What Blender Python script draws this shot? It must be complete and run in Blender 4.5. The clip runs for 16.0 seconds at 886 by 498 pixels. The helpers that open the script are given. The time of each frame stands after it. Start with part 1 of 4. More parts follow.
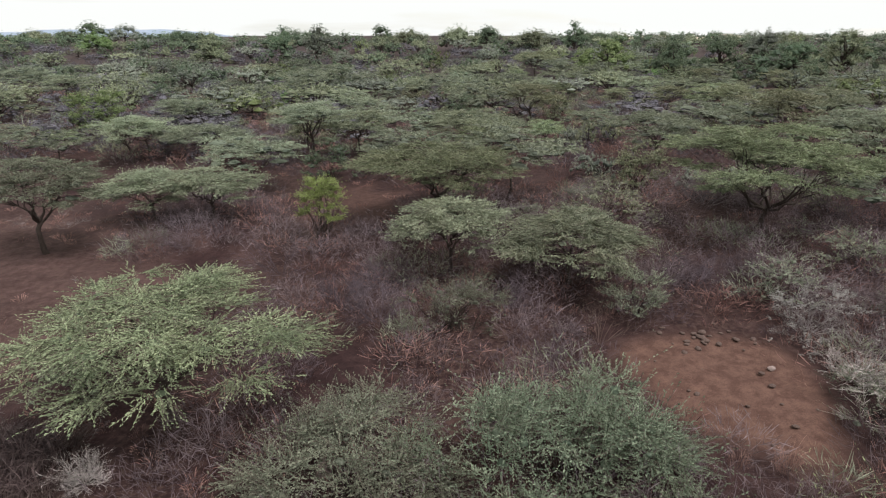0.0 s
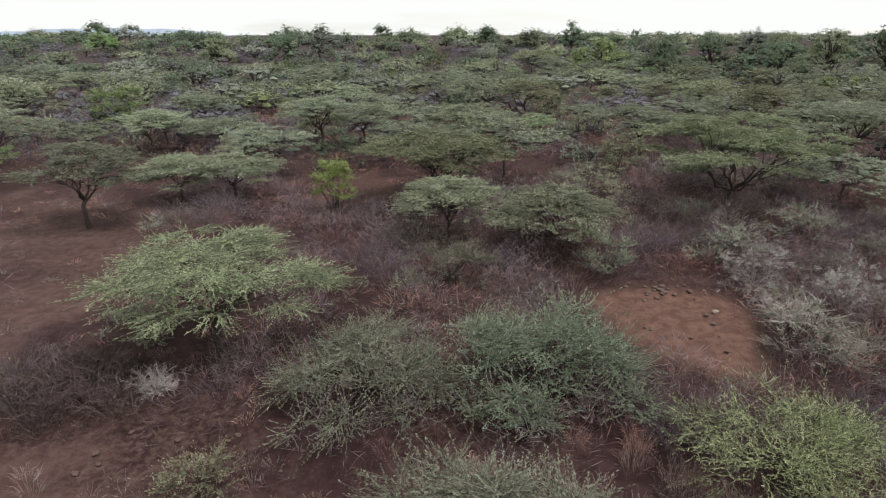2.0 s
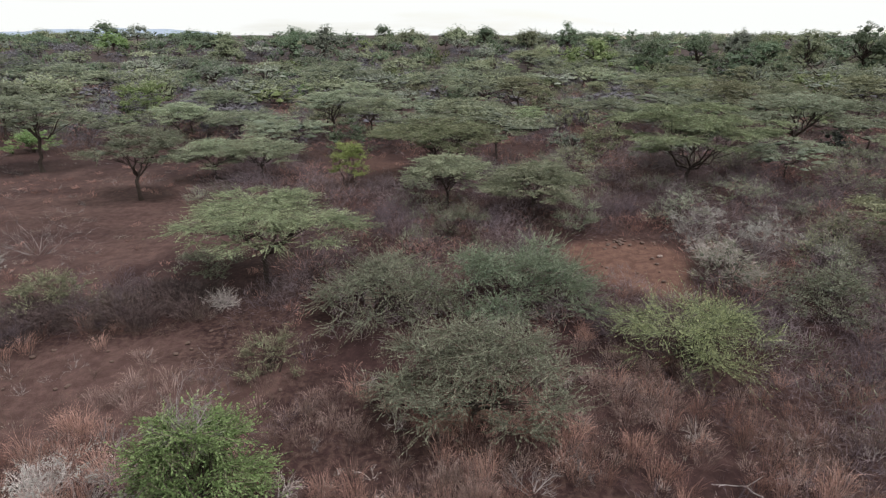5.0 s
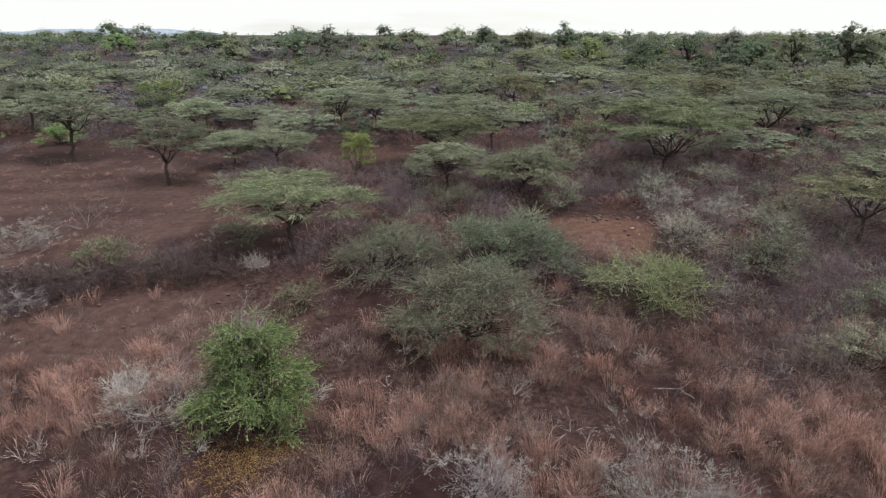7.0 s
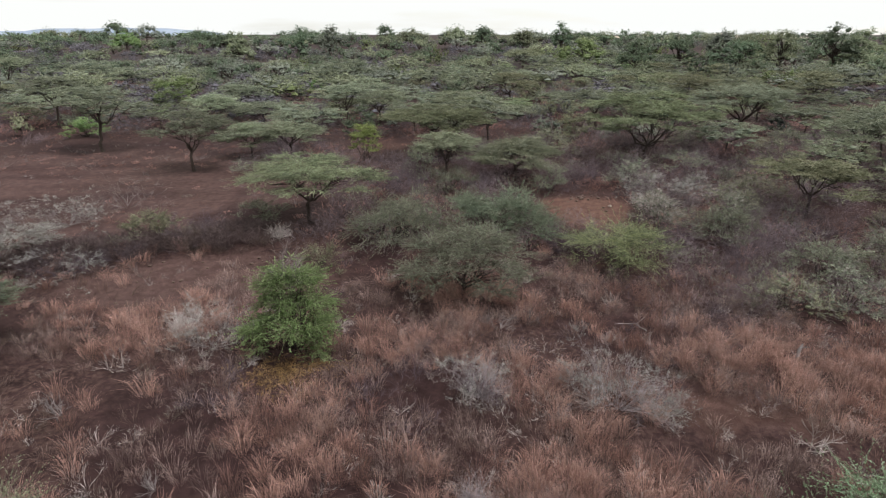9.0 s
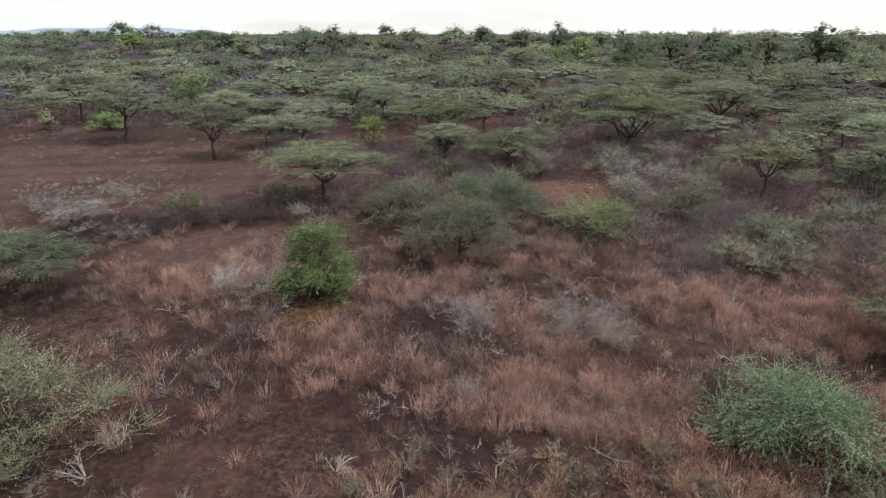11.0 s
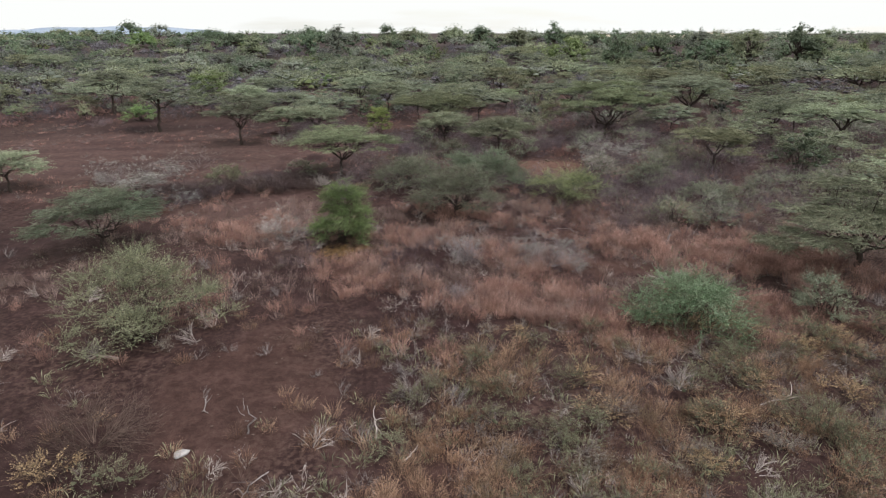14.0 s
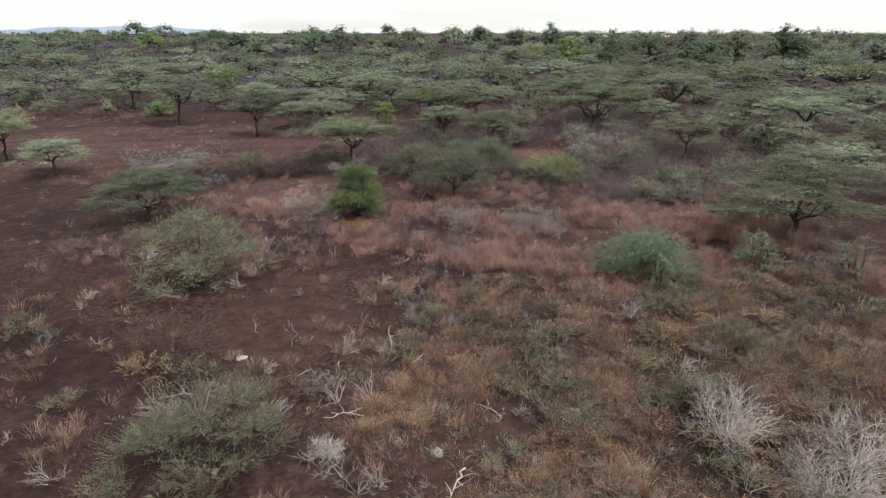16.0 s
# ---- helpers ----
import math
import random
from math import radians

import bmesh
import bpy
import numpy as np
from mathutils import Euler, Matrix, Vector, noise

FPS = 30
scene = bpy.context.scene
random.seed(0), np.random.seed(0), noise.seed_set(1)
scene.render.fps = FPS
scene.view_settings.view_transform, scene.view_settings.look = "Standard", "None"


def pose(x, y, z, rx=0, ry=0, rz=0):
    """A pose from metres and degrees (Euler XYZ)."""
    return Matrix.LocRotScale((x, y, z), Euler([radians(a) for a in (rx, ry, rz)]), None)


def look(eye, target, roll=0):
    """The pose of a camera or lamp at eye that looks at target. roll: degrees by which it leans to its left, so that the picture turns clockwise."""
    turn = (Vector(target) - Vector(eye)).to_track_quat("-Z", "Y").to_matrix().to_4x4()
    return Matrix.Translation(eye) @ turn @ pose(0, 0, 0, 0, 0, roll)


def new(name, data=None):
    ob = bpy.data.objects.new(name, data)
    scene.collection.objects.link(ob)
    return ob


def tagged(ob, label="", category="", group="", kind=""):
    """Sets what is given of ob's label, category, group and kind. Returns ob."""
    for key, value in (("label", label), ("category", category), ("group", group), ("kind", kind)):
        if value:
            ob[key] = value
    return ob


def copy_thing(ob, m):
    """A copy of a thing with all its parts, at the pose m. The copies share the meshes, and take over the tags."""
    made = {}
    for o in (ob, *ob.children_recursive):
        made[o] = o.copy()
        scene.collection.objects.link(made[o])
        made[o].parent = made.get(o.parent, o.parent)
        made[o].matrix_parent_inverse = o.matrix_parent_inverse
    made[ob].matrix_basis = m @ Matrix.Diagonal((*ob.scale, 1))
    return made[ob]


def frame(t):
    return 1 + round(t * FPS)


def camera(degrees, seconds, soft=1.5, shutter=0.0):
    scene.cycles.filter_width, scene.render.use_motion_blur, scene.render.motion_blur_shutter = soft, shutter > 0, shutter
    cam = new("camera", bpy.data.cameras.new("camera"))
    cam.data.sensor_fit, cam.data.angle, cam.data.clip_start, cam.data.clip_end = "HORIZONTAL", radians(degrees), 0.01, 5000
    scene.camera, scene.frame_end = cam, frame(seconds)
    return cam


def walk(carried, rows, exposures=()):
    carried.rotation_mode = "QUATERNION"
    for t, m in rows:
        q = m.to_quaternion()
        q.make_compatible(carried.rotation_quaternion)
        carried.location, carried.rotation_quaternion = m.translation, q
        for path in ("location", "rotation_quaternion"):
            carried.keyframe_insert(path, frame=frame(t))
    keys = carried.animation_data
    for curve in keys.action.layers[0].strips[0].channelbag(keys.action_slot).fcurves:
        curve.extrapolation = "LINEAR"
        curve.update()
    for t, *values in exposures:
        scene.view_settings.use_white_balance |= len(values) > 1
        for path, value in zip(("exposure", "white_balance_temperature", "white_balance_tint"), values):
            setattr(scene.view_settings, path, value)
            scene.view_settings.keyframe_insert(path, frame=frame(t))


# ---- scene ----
cam = camera(73.7, 16.0, soft=1.2)
METRES, EYE, TILT, LEAN, TURN = 36.0, 13.2, -20.0, 0.0, 0.0
DEEP = 1.288
ROWS = [
    (0.0, 0.0, 0.0, 0.0, 0.0, 0.0, -0.0),
    (0.5, -0.0004, -0.0241, -0.012, -0.02, -0.0, -0.03),
    (1.0, -0.0002, -0.0488, -0.0239, -0.03, -0.0, -0.02),
    (1.5, 0.0004, -0.0735, -0.0354, -0.02, -0.03, -0.02),
    (2.0, 0.0013, -0.0984, -0.0471, -0.02, -0.04, -0.02),
    (2.5, 0.0024, -0.1234, -0.0587, -0.02, -0.03, -0.02),
    (3.0, 0.0023, -0.1482, -0.0702, -0.02, -0.02, -0.0),
    (3.5, 0.0019, -0.1732, -0.0819, -0.02, -0.02, -0.01),
    (4.0, 0.0014, -0.1982, -0.0934, -0.02, -0.02, -0.03),
    (6.5, 0.0016, -0.329, -0.1529, -0.04, -0.03, -0.0),
    (7.0, 0.0015, -0.3565, -0.1655, -0.05, -0.04, -0.0),
    (7.5, 0.0014, -0.384, -0.1777, -0.05, -0.06, -0.01),
    (8.0, 0.0007, -0.4118, -0.19, -0.06, -0.07, -0.01),
    (8.5, 0.001, -0.4403, -0.2035, -0.07, -0.07, -0.02),
    (9.0, 0.0012, -0.4694, -0.2165, -0.07, -0.08, -0.01),
    (11.5, 0.0035, -0.617, -0.2827, -0.09, -0.13, -0.01),
    (12.0, 0.0043, -0.6477, -0.2966, -0.1, -0.15, -0.0),
    (12.5, 0.0043, -0.6786, -0.3102, -0.1, -0.17, -0.0),
    (13.0, 0.0043, -0.7101, -0.3242, -0.09, -0.19, 0.01),
    (13.5, 0.0041, -0.7422, -0.3383, -0.09, -0.2, 0.02),
    (14.0, 0.0033, -0.7748, -0.353, -0.1, -0.2, 0.02),
    (14.5, 0.0023, -0.8082, -0.3682, -0.11, -0.21, 0.02),
    (15.0, 0.0021, -0.8417, -0.3834, -0.12, -0.21, 0.02),
    (15.5, 0.0024, -0.8758, -0.3982, -0.12, -0.22, 0.03),
    (16.0, 0.0027, -0.9102, -0.4137, -0.12, -0.21, 0.03),
]
walk(cam, [(t, pose(0, 0, EYE, TILT, LEAN, TURN) @ pose(METRES * x, METRES * DEEP * y, METRES * z, 90 + pitch, roll, yaw)) for t, x, y, z, yaw, pitch, roll in ROWS])

# ---- sky and sun: a bright, nearly closed cloud cover ----
world = bpy.data.worlds.new("overcast_sky")
scene.world = world
world.use_nodes = True
wn, wl = world.node_tree.nodes, world.node_tree.links
wn.clear()
sky = wn.new("ShaderNodeTexSky")
sky.sky_type, sky.sun_disc = "NISHITA", False
sky.sun_elevation, sky.sun_rotation = radians(48), radians(60)
sky_bg = wn.new("ShaderNodeBackground")
sky_bg.inputs["Strength"].default_value = 0.15
wl.new(sky.outputs[0], sky_bg.inputs["Color"])
cloud_bg = wn.new("ShaderNodeBackground")
cloud_bg.inputs["Color"].default_value = (0.985, 1.0, 0.985, 1)
cloud_bg.inputs["Strength"].default_value = 1.0
coord = wn.new("ShaderNodeTexCoord")
squash = wn.new("ShaderNodeMapping")
squash.inputs["Scale"].default_value = (1.3, 1.3, 11.0)
cloud_noise = wn.new("ShaderNodeTexNoise")
cloud_noise.inputs["Scale"].default_value = 1.7
cloud_noise.inputs["Detail"].default_value = 5.0
cover = wn.new("ShaderNodeMapRange")
cover.inputs["From Min"].default_value, cover.inputs["From Max"].default_value = 0.34, 0.44
cover.inputs["To Min"].default_value, cover.inputs["To Max"].default_value = 0.72, 1.0
sky_mix = wn.new("ShaderNodeMixShader")
sky_out = wn.new("ShaderNodeOutputWorld")
wl.new(coord.outputs["Generated"], squash.inputs["Vector"])
wl.new(squash.outputs[0], cloud_noise.inputs["Vector"])
wl.new(cloud_noise.outputs[0], cover.inputs["Value"])
wl.new(cover.outputs[0], sky_mix.inputs[0])
wl.new(sky_bg.outputs[0], sky_mix.inputs[1])
wl.new(cloud_bg.outputs[0], sky_mix.inputs[2])
wl.new(sky_mix.outputs[0], sky_out.inputs[0])

sun = new("sun", bpy.data.lights.new("sun", "SUN"))
sun.data.energy, sun.data.angle, sun.data.color = 4.1, radians(16), (1.0, 0.962, 0.985)
sun.matrix_world = look((35, -25, 80), (0, 0, 0))


# ---- materials ----
def shader(name):
    m = bpy.data.materials.new(name)
    m.use_nodes = True
    m.node_tree.nodes.clear()
    return m, m.node_tree.nodes, m.node_tree.links


def ramp(nodes, stops):
    r = nodes.new("ShaderNodeValToRGB")
    e = r.color_ramp.elements
    while len(e) < len(stops):
        e.new(0.5)
    for i, (at, c) in enumerate(stops):
        e[i].position, e[i].color = at, (*c, 1)
    return r


def noise_tex(nodes, links, coords, scale, detail=4.0, rough=0.6):
    n = nodes.new("ShaderNodeTexNoise")
    n.inputs["Scale"].default_value, n.inputs["Detail"].default_value, n.inputs["Roughness"].default_value = scale, detail, rough
    links.new(coords, n.inputs["Vector"])
    return n


def mix_rgb(nodes, links, fac, a, b, mode="MIX"):
    n = nodes.new("ShaderNodeMix")
    n.data_type, n.blend_type = "RGBA", mode
    for socket, value in ((n.inputs[0], fac), (n.inputs[6], a), (n.inputs[7], b)):
        if hasattr(value, "links"):
            links.new(value, socket)
        elif isinstance(value, tuple):
            socket.default_value = (*value, 1)
        else:
            socket.default_value = value
    return n.outputs[2]


def foliage(name, dark, mid, light, through_light=0.14, dry=(0.16, 0.13, 0.08), dry_share=0.25):
    """Small leaves: every leaf its own tone, drifting over the crown and from plant to plant."""
    m, n, l = shader(name)
    info, tc = n.new("ShaderNodeObjectInfo"), n.new("ShaderNodeTexCoord")
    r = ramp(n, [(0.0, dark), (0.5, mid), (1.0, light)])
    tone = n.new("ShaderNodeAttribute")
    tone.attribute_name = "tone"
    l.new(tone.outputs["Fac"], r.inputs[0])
    drift = noise_tex(n, l, tc.outputs["Object"], 0.55, 3.0)
    dr = ramp(n, [(0.48, (0, 0, 0)), (0.72, (1, 1, 1))])
    l.new(drift.outputs[0], dr.inputs[0])
    share = n.new("ShaderNodeMath")
    share.operation = "MULTIPLY"
    share.inputs[1].default_value = dry_share
    l.new(dr.outputs[0], share.inputs[0])
    col = mix_rgb(n, l, share.outputs[0], r.outputs[0], dry)
    hsv = n.new("ShaderNodeHueSaturation")
    for inp, lo, hi in (("Hue", 0.482, 0.518), ("Value", 0.72, 1.25)):
        mr = n.new("ShaderNodeMapRange")
        mr.inputs["To Min"].default_value, mr.inputs["To Max"].default_value = lo, hi
        l.new(info.outputs["Random"], mr.inputs["Value"])
        l.new(mr.outputs[0], hsv.inputs[inp])
    l.new(col, hsv.inputs["Color"])
    p = n.new("ShaderNodeBsdfPrincipled")
    p.inputs["Roughness"].default_value = 0.62
    p.inputs["Specular IOR Level"].default_value = 0.25
    tr = n.new("ShaderNodeBsdfTranslucent")
    l.new(hsv.outputs[0], p.inputs["Base Color"])
    l.new(hsv.outputs[0], tr.inputs["Color"])
    mx = n.new("ShaderNodeMixShader")
    mx.inputs[0].default_value = through_light
    l.new(p.outputs[0], mx.inputs[1])
    l.new(tr.outputs[0], mx.inputs[2])
    out = n.new("ShaderNodeOutputMaterial")
    l.new(mx.outputs[0], out.inputs[0])
    return m


def bark(name, dark, light, scale=9.0, bump=0.4, island=True):
    """Wood, living or dead: streaked and cracked; each twig a little different."""
    m, n, l = shader(name)
    tc, geo = n.new("ShaderNodeTexCoord"), n.new("ShaderNodeNewGeometry")
    mp = n.new("ShaderNodeMapping")
    mp.inputs["Scale"].default_value = (1, 1, 0.25)
    l.new(tc.outputs["Object"], mp.inputs["Vector"])
    fine, broad = noise_tex(n, l, mp.outputs[0], scale, 6.0), noise_tex(n, l, tc.outputs["Object"], 1.3, 2.0)
    r = ramp(n, [(0.3, dark), (0.7, light)])
    l.new(fine.outputs[0], r.inputs[0])
    col = mix_rgb(n, l, broad.outputs[0], r.outputs[0], tuple(c * 0.7 for c in dark))
    if island:
        hsv = n.new("ShaderNodeHueSaturation")
        mr = n.new("ShaderNodeMapRange")
        mr.inputs["To Min"].default_value, mr.inputs["To Max"].default_value = 0.6, 1.5
        l.new(geo.outputs["Random Per Island"], mr.inputs["Value"])
        l.new(mr.outputs[0], hsv.inputs["Value"])
        l.new(col, hsv.inputs["Color"])
        col = hsv.outputs[0]
    p = n.new("ShaderNodeBsdfPrincipled")
    p.inputs["Roughness"].default_value = 0.85
    p.inputs["Specular IOR Level"].default_value = 0.2
    l.new(col, p.inputs["Base Color"])
    b = n.new("ShaderNodeBump")
    b.inputs["Strength"].default_value, b.inputs["Distance"].default_value = bump, 0.02
    l.new(fine.outputs[0], b.inputs["Height"])
    l.new(b.outputs[0], p.inputs["Normal"])
    out = n.new("ShaderNodeOutputMaterial")
    l.new(p.outputs[0], out.inputs[0])
    return m


def soil(name):
    """Red-brown earth with darker litter, paler bare ground and small grit; 'bare' and 'litter' say where."""
    m, n, l = shader(name)
    tc = n.new("ShaderNodeTexCoord")
    at = tc.outputs["Object"]
    big, mid, small, grit = (noise_tex(n, l, at, s, 5.0) for s in (0.11, 0.7, 4.5, 28.0))
    base = ramp(n, [(0.3, (0.0140, 0.0077, 0.0078)), (0.52, (0.0275, 0.0151, 0.0147)), (0.70, (0.0640, 0.0378, 0.0351))])
    l.new(mid.outputs[0], base.inputs[0])
    tone = mix_rgb(n, l, big.outputs[0], base.outputs[0], (0.0310, 0.0165, 0.0155))
    bare, litter = n.new("ShaderNodeAttribute"), n.new("ShaderNodeAttribute")
    bare.attribute_name, litter.attribute_name = "bare", "litter"
    tone = mix_rgb(n, l, bare.outputs["Fac"], tone, (0.1000, 0.0575, 0.0440))
    dusty = n.new("ShaderNodeAttribute")
    dusty.attribute_name = "dusty"
    tone = mix_rgb(n, l, dusty.outputs["Fac"], tone, (0.1040, 0.0643, 0.0570))
    scrub = n.new("ShaderNodeAttribute")
    scrub.attribute_name = "scrub"
    tone = mix_rgb(n, l, scrub.outputs["Fac"], tone, (0.046, 0.038, 0.036))
    lit = ramp(n, [(0.42, (0, 0, 0)), (0.62, (1, 1, 1))])
    l.new(small.outputs[0], lit.inputs[0])
    lm = n.new("ShaderNodeMath")
    lm.operation = "MULTIPLY"
    l.new(lit.outputs[0], lm.inputs[0])
    l.new(litter.outputs["Fac"], lm.inputs[1])
    tone = mix_rgb(n, l, lm.outputs[0], tone, (0.0720, 0.0460, 0.0380))
    gr = ramp(n, [(0.35, (0.6200, 0.5670, 0.5700)), (0.5, (1, 1, 1)), (0.68, (1.35, 1.3, 1.28))])
    l.new(grit.outputs[0], gr.inputs[0])
    blot = ramp(n, [(0.40, (0.6000, 0.5481, 0.5510)), (0.55, (1, 1, 1)), (0.70, (1.3, 1.28, 1.25))])
    l.new(noise_tex(n, l, at, 1.9, 6.0, 0.7).outputs[0], blot.inputs[0])
    tone = mix_rgb(n, l, 0.75, tone, blot.outputs[0], "MULTIPLY")
    tone = mix_rgb(n, l, 0.8, tone, gr.outputs[0], "MULTIPLY")
    p = n.new("ShaderNodeBsdfPrincipled")
    p.inputs["Roughness"].default_value = 0.95
    p.inputs["Specular IOR Level"].default_value = 0.12
    l.new(tone, p.inputs["Base Color"])
    hsum = n.new("ShaderNodeMath")
    hsum.operation = "MULTIPLY_ADD"
    hsum.inputs[1].default_value = 0.35
    l.new(grit.outputs[0], hsum.inputs[0])
    l.new(small.outputs[0], hsum.inputs[2])
    b = n.new("ShaderNodeBump")
    b.inputs["Strength"].default_value, b.inputs["Distance"].default_value = 0.6, 0.05
    l.new(hsum.outputs[0], b.inputs["Height"])
    l.new(b.outputs[0], p.inputs["Normal"])
    out = n.new("ShaderNodeOutputMaterial")
    l.new(p.outputs[0], out.inputs[0])
    return m


def rough_rock(name, dark, light, scale=5.0):
    m, n, l = shader(name)
    tc = n.new("ShaderNodeTexCoord")
    a, c = noise_tex(n, l, tc.outputs["Object"], scale, 6.0), noise_tex(n, l, tc.outputs["Object"], scale * 6, 3.0)
    r = ramp(n, [(0.3, dark), (0.7, light)])
    l.new(a.outputs[0], r.inputs[0])
    p = n.new("ShaderNodeBsdfPrincipled")
    p.inputs["Roughness"].default_value = 0.9
    l.new(r.outputs[0], p.inputs["Base Color"])
    b = n.new("ShaderNodeBump")
    b.inputs["Strength"].default_value, b.inputs["Distance"].default_value = 0.6, 0.03
    l.new(c.outputs[0], b.inputs["Height"])
    l.new(b.outputs[0], p.inputs["Normal"])
    out = n.new("ShaderNodeOutputMaterial")
    l.new(p.outputs[0], out.inputs[0])
    return m


SOIL = soil("red_brown_earth")
BARK = bark("acacia_bark", (0.030, 0.022, 0.018), (0.085, 0.066, 0.055))
TWIG = bark("living_twig", (0.07, 0.055, 0.042), (0.15, 0.125, 0.10), 14, 0.2)
PALE = bark("bleached_twig", (0.34, 0.30, 0.28), (0.66, 0.60, 0.565), 14, 0.2)
GREY = bark("grey_twig", (0.16, 0.138, 0.134), (0.36, 0.325, 0.315), 14, 0.2)
PURPLE = bark("violet_grey_twig", (0.081, 0.062, 0.072), (0.176, 0.140, 0.159), 14, 0.2)
BROWN = bark("brown_twig", (0.078, 0.055, 0.044), (0.182, 0.130, 0.107), 14, 0.2)
ACACIA = foliage("acacia_grey_green", (0.052, 0.064, 0.044), (0.235, 0.268, 0.178), (0.43, 0.47, 0.31))
ACACIA_BRIGHT = foliage("acacia_bright", (0.034, 0.044, 0.026), (0.2, 0.236, 0.136), (0.4, 0.45, 0.265))
ACACIA_DARK = foliage("acacia_dark", (0.036, 0.046, 0.034), (0.182, 0.2054, 0.143), (0.351, 0.39, 0.2665))
VIVID = foliage("blue_green_leaf", (0.062, 0.11, 0.058), (0.18, 0.285, 0.155), (0.39, 0.51, 0.37))
SILVER = foliage("silver_grey_leaf", (0.115, 0.112, 0.105), (0.290, 0.285, 0.262), (0.50, 0.49, 0.455))
LILAC = bark("lilac_grey_twig", (0.20, 0.172, 0.178), (0.44, 0.395, 0.40), 14, 0.2)
SAGE = foliage("sage_grey_green", (0.064, 0.074, 0.054), (0.205, 0.23, 0.162), (0.38, 0.412, 0.3))
DEEP_GREEN = foliage("deep_green", (0.048, 0.068, 0.046), (0.152, 0.196, 0.13), (0.3, 0.355, 0.245))
WIRY_GREEN = foliage("wiry_yellow_green", (0.098, 0.118, 0.056), (0.285, 0.33, 0.165), (0.52, 0.58, 0.32))
FRESH = foliage("fresh_green", (0.068, 0.12, 0.044), (0.205, 0.33, 0.122), (0.38, 0.53, 0.25), 0.3)
LIME = foliage("lime_green", (0.110, 0.140, 0.038), (0.250, 0.300, 0.100), (0.410, 0.470, 0.190), 0.3)
OLIVE = foliage("olive_green", (0.06, 0.066, 0.04), (0.19, 0.2, 0.122), (0.38, 0.39, 0.25))
WOOD_GREEN = foliage("broadleaf_green", (0.034, 0.05, 0.033), (0.1081, 0.1495, 0.092), (0.207, 0.2622, 0.1564))
RED_GRASS = foliage("red_dry_grass", (0.06, 0.032, 0.026), (0.31, 0.182, 0.14), (0.74, 0.49, 0.385), 0.15, (0.250, 0.188, 0.163), 0.5)
TAN_GRASS = foliage("tan_dry_grass", (0.07, 0.042, 0.026), (0.37, 0.242, 0.145), (0.76, 0.57, 0.375), 0.15, (0.156, 0.144, 0.090), 0.7)
GREY_HERB = foliage("grey_herb", (0.100, 0.088, 0.076), (0.250, 0.220, 0.190), (0.440, 0.400, 0.350), 0.12, (0.150, 0.150, 0.100), 0.6)
# grey-green leaves, greyed and blued further in place of distance haze
GREY_WOOD = foliage("hazed_grey_green_woodland", (0.032, 0.04, 0.036), (0.1782, 0.2025, 0.1593), (0.378, 0.4185, 0.3307))
OLIVE_WOOD = foliage("olive_woodland", (0.036, 0.044, 0.028), (0.195, 0.221, 0.1365), (0.39, 0.429, 0.273))
MIXED_WOOD = foliage("bright_green_woodland", (0.06, 0.084, 0.034), (0.17, 0.22, 0.088), (0.29, 0.36, 0.16))
# bare violet-grey twigs, with aerial haze mixed into the colour as extra blue
VIOLET_WOOD = foliage("hazed_violet_woodland", (0.046, 0.044, 0.052), (0.120, 0.115, 0.132), (0.215, 0.205, 0.232))
VIOLET_GRASS = foliage("violet_brown_grass", (0.040, 0.027, 0.026), (0.165, 0.110, 0.103), (0.420, 0.310, 0.290), 0.1, (0.15, 0.10, 0.085), 0.6)
STONE = rough_rock("pale_stone", (0.20, 0.19, 0.185), (0.42, 0.40, 0.39))
CLOD = rough_rock("earth_clod", (0.05, 0.032, 0.026), (0.115, 0.072, 0.056), 7.0)
CLAY = rough_rock("pale_clay", (0.20, 0.145, 0.125), (0.36, 0.29, 0.26), 6.0)
TAN_HILL = rough_rock("tawny_hill", (0.36, 0.30, 0.22), (0.50, 0.43, 0.33), 0.03)
# distance haze painted as a blue base colour, no air between
HILL = rough_rock("haze_blue_hill", (0.20, 0.25, 0.32), (0.26, 0.31, 0.37), 0.01)


# ---- mesh tools ----
class Shape:
    """Collects vertices and faces of one mesh."""

    def __init__(self):
        self.v, self.f, self.t, self.n = [], [], [], 0

    def add(self, v, f, tone=None):
        if tone is not None:
            self.t.append(np.repeat(tone, len(v) // len(tone)))
        self.v.append(v)
        self.f.append(f + self.n)
        self.n += len(v)

    def mesh(self, name, material, smooth=False):
        me = bpy.data.meshes.new(name)
        me.from_pydata(np.concatenate(self.v).tolist(), [], np.concatenate(self.f).tolist())
        if smooth:
            me.polygons.foreach_set("use_smooth", [True] * len(me.polygons))
        if self.t:
            me.attributes.new("tone", "FLOAT", "POINT").data.foreach_set("value", np.concatenate(self.t).astype(np.float32))
        me.materials.append(material)
        return me


def part(name, me, parent, label=""):
    ob = new(name, me)
    ob.parent = parent
    return tagged(ob, label)


def unit(v):
    return v / np.maximum(np.linalg.norm(v, axis=1, keepdims=True), 1e-9)


